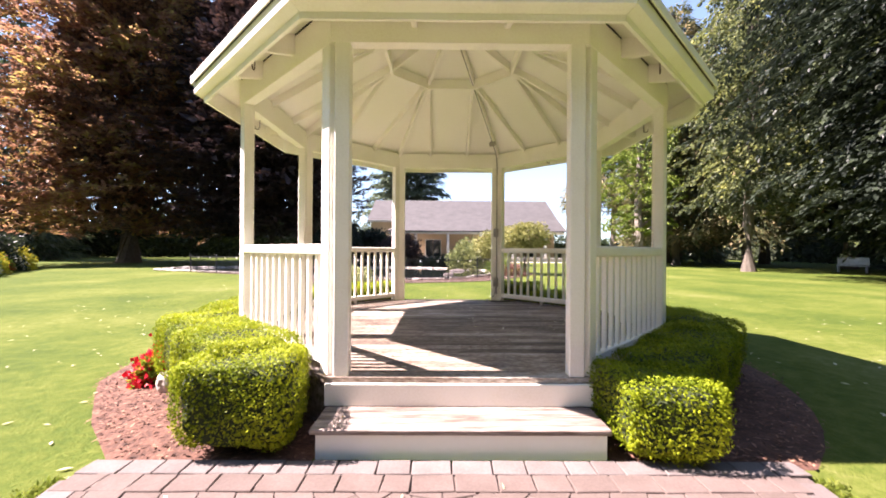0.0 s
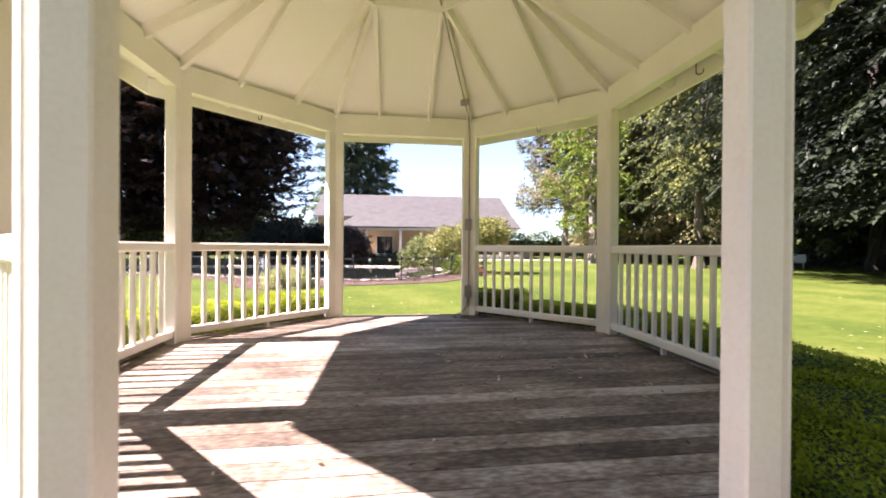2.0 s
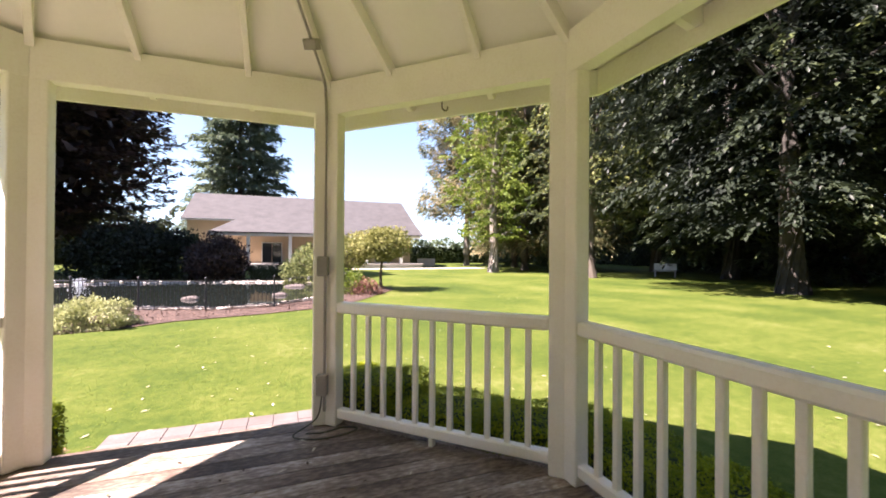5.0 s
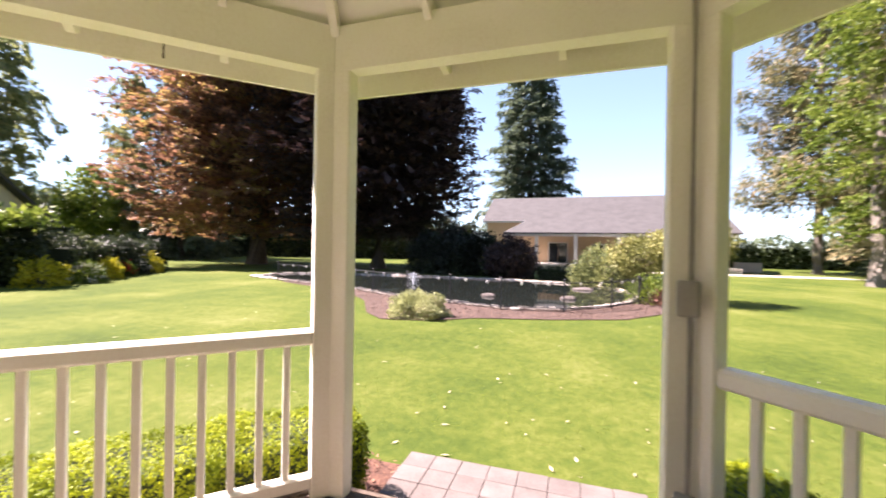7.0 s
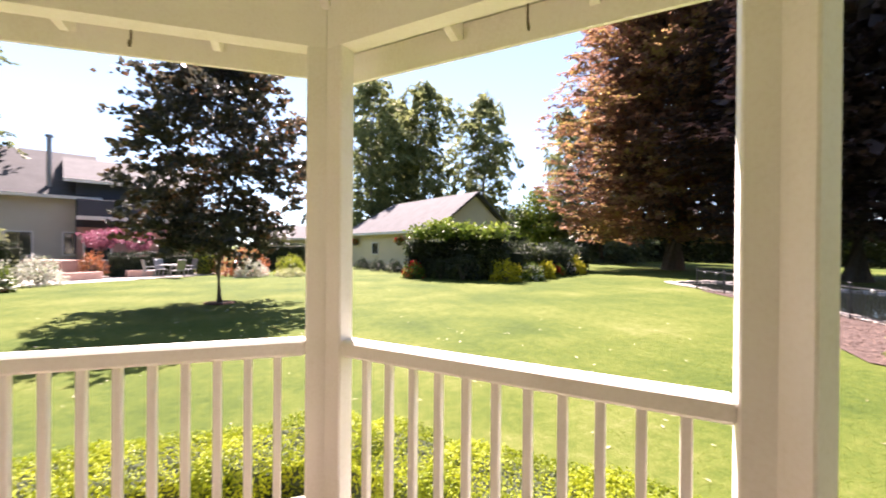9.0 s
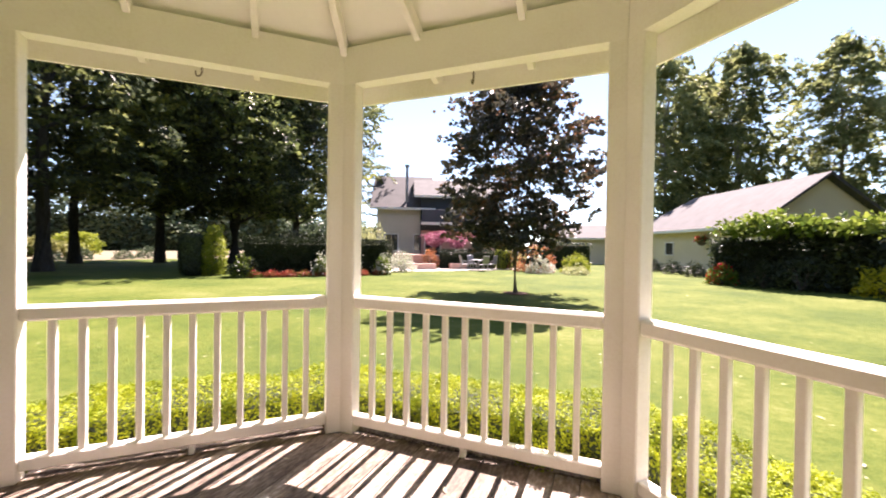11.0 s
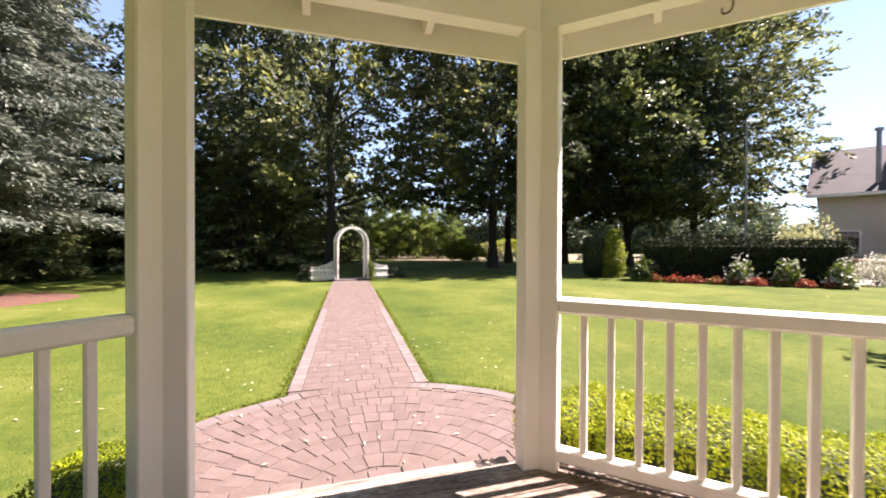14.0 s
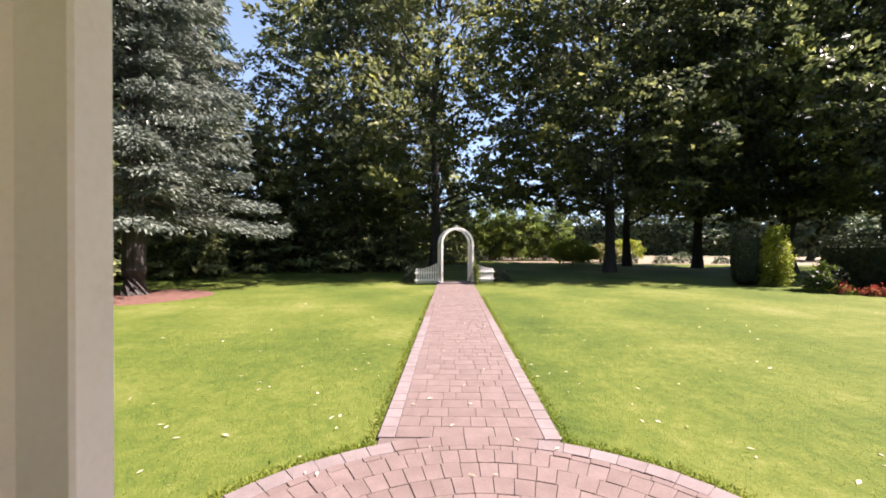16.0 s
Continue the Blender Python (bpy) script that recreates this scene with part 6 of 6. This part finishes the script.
ang_p = math.degrees(math.atan2(PD.y, PD.x))
border = paver_mesh("paver", 0.20, 0.145, PAVER_B)
sizes = {k: paver_mesh("paver", 0.205, k, PAVER) for k in (0.14, 0.2, 0.27)}
count, s_at = 0, 0.0
bm = bmesh.new()
rows = []
while s_at < PLEN:
    # courses until the width is filled
    w = -PW + 0.15
    cells = []
    while w < PW - 0.15 - 0.02:
        left = PW - 0.15 - w
        k = float(r_.choice((0.14, 0.2, 0.27)))
        if left < k + 0.1:
            k = left
        cells.append((w + k / 2, k))
        w += k
    rows.append((s_at, cells))
    s_at += 0.21
for s_at, cells in rows:
    for c_, k in cells:
        p = PA + PD * (s_at + 0.1025) + PN * c_
        if math.hypot(p.x - CX, p.y - CY) < RA - 0.06:
            continue
        m = pose(p.x, p.y, 0.002 + r_.uniform(0, 0.003), r_.uniform(-0.15, 0.15), r_.uniform(-0.15, 0.15), ang_p)
        if count < 230:
            kk = round(k, 3)
            if kk not in sizes:
                sizes[kk] = paver_mesh("paver", 0.205, k, PAVER)
            me = sizes[kk]
            if round(k, 3) in (0.14, 0.2, 0.27):
                me = sizes[round(k, 3)]
            o = new("paver", me)
            o.parent = path
            o.matrix_basis = m @ Matrix.Diagonal((0.995, (k - 0.003) / k, 1, 1))
            count += 1
        else:
            put_box(bm, m @ pose(0, 0, 0.015), 0.203, k - 0.005, 0.03)
for sgn in (-1, 1):
    s_at = -0.2
    while s_at < PLEN:
        p = PA + PD * (s_at + 0.1) + PN * sgn * (PW - 0.075)
        if math.hypot(p.x - CX, p.y - CY) > RA + 0.06:
            m = pose(p.x, p.y, 0.003 + r_.uniform(0, 0.003), 0, 0, ang_p)
            if s_at < 6:
                o = new("paver", border)
                o.parent = path
                o.matrix_basis = m @ Matrix.Diagonal((0.96, 1, 1, 1))
            else:
                put_box(bm, m @ pose(0, 0, 0.015), 0.192, 0.145, 0.03)
        s_at += 0.2
far_pavers = part("far_pavers", bm, PAVER_J, path)
tagged(far_pavers, "pinkish pavers of the farther path", kind="stuff")
# small landing at the back
landing = disc("back_landing", [(-0.9, 2.36), (0.95, 2.36), (0.95, 3.44), (-0.9, 3.44)], 0.035, SAND, "small paved landing behind the gazebo")
pm = paver_mesh("paver", 0.228, 0.208, PAVER_B)
for i in range(8):
    for j in range(5):
        o = new("paver", pm)
        o.parent = landing
        o.matrix_basis = pose(-0.78 + 0.2313 * i, 2.47 + 0.212 * j, 0.032 + r_.uniform(0, 0.006), r_.uniform(-0.4, 0.4), 0, 0)
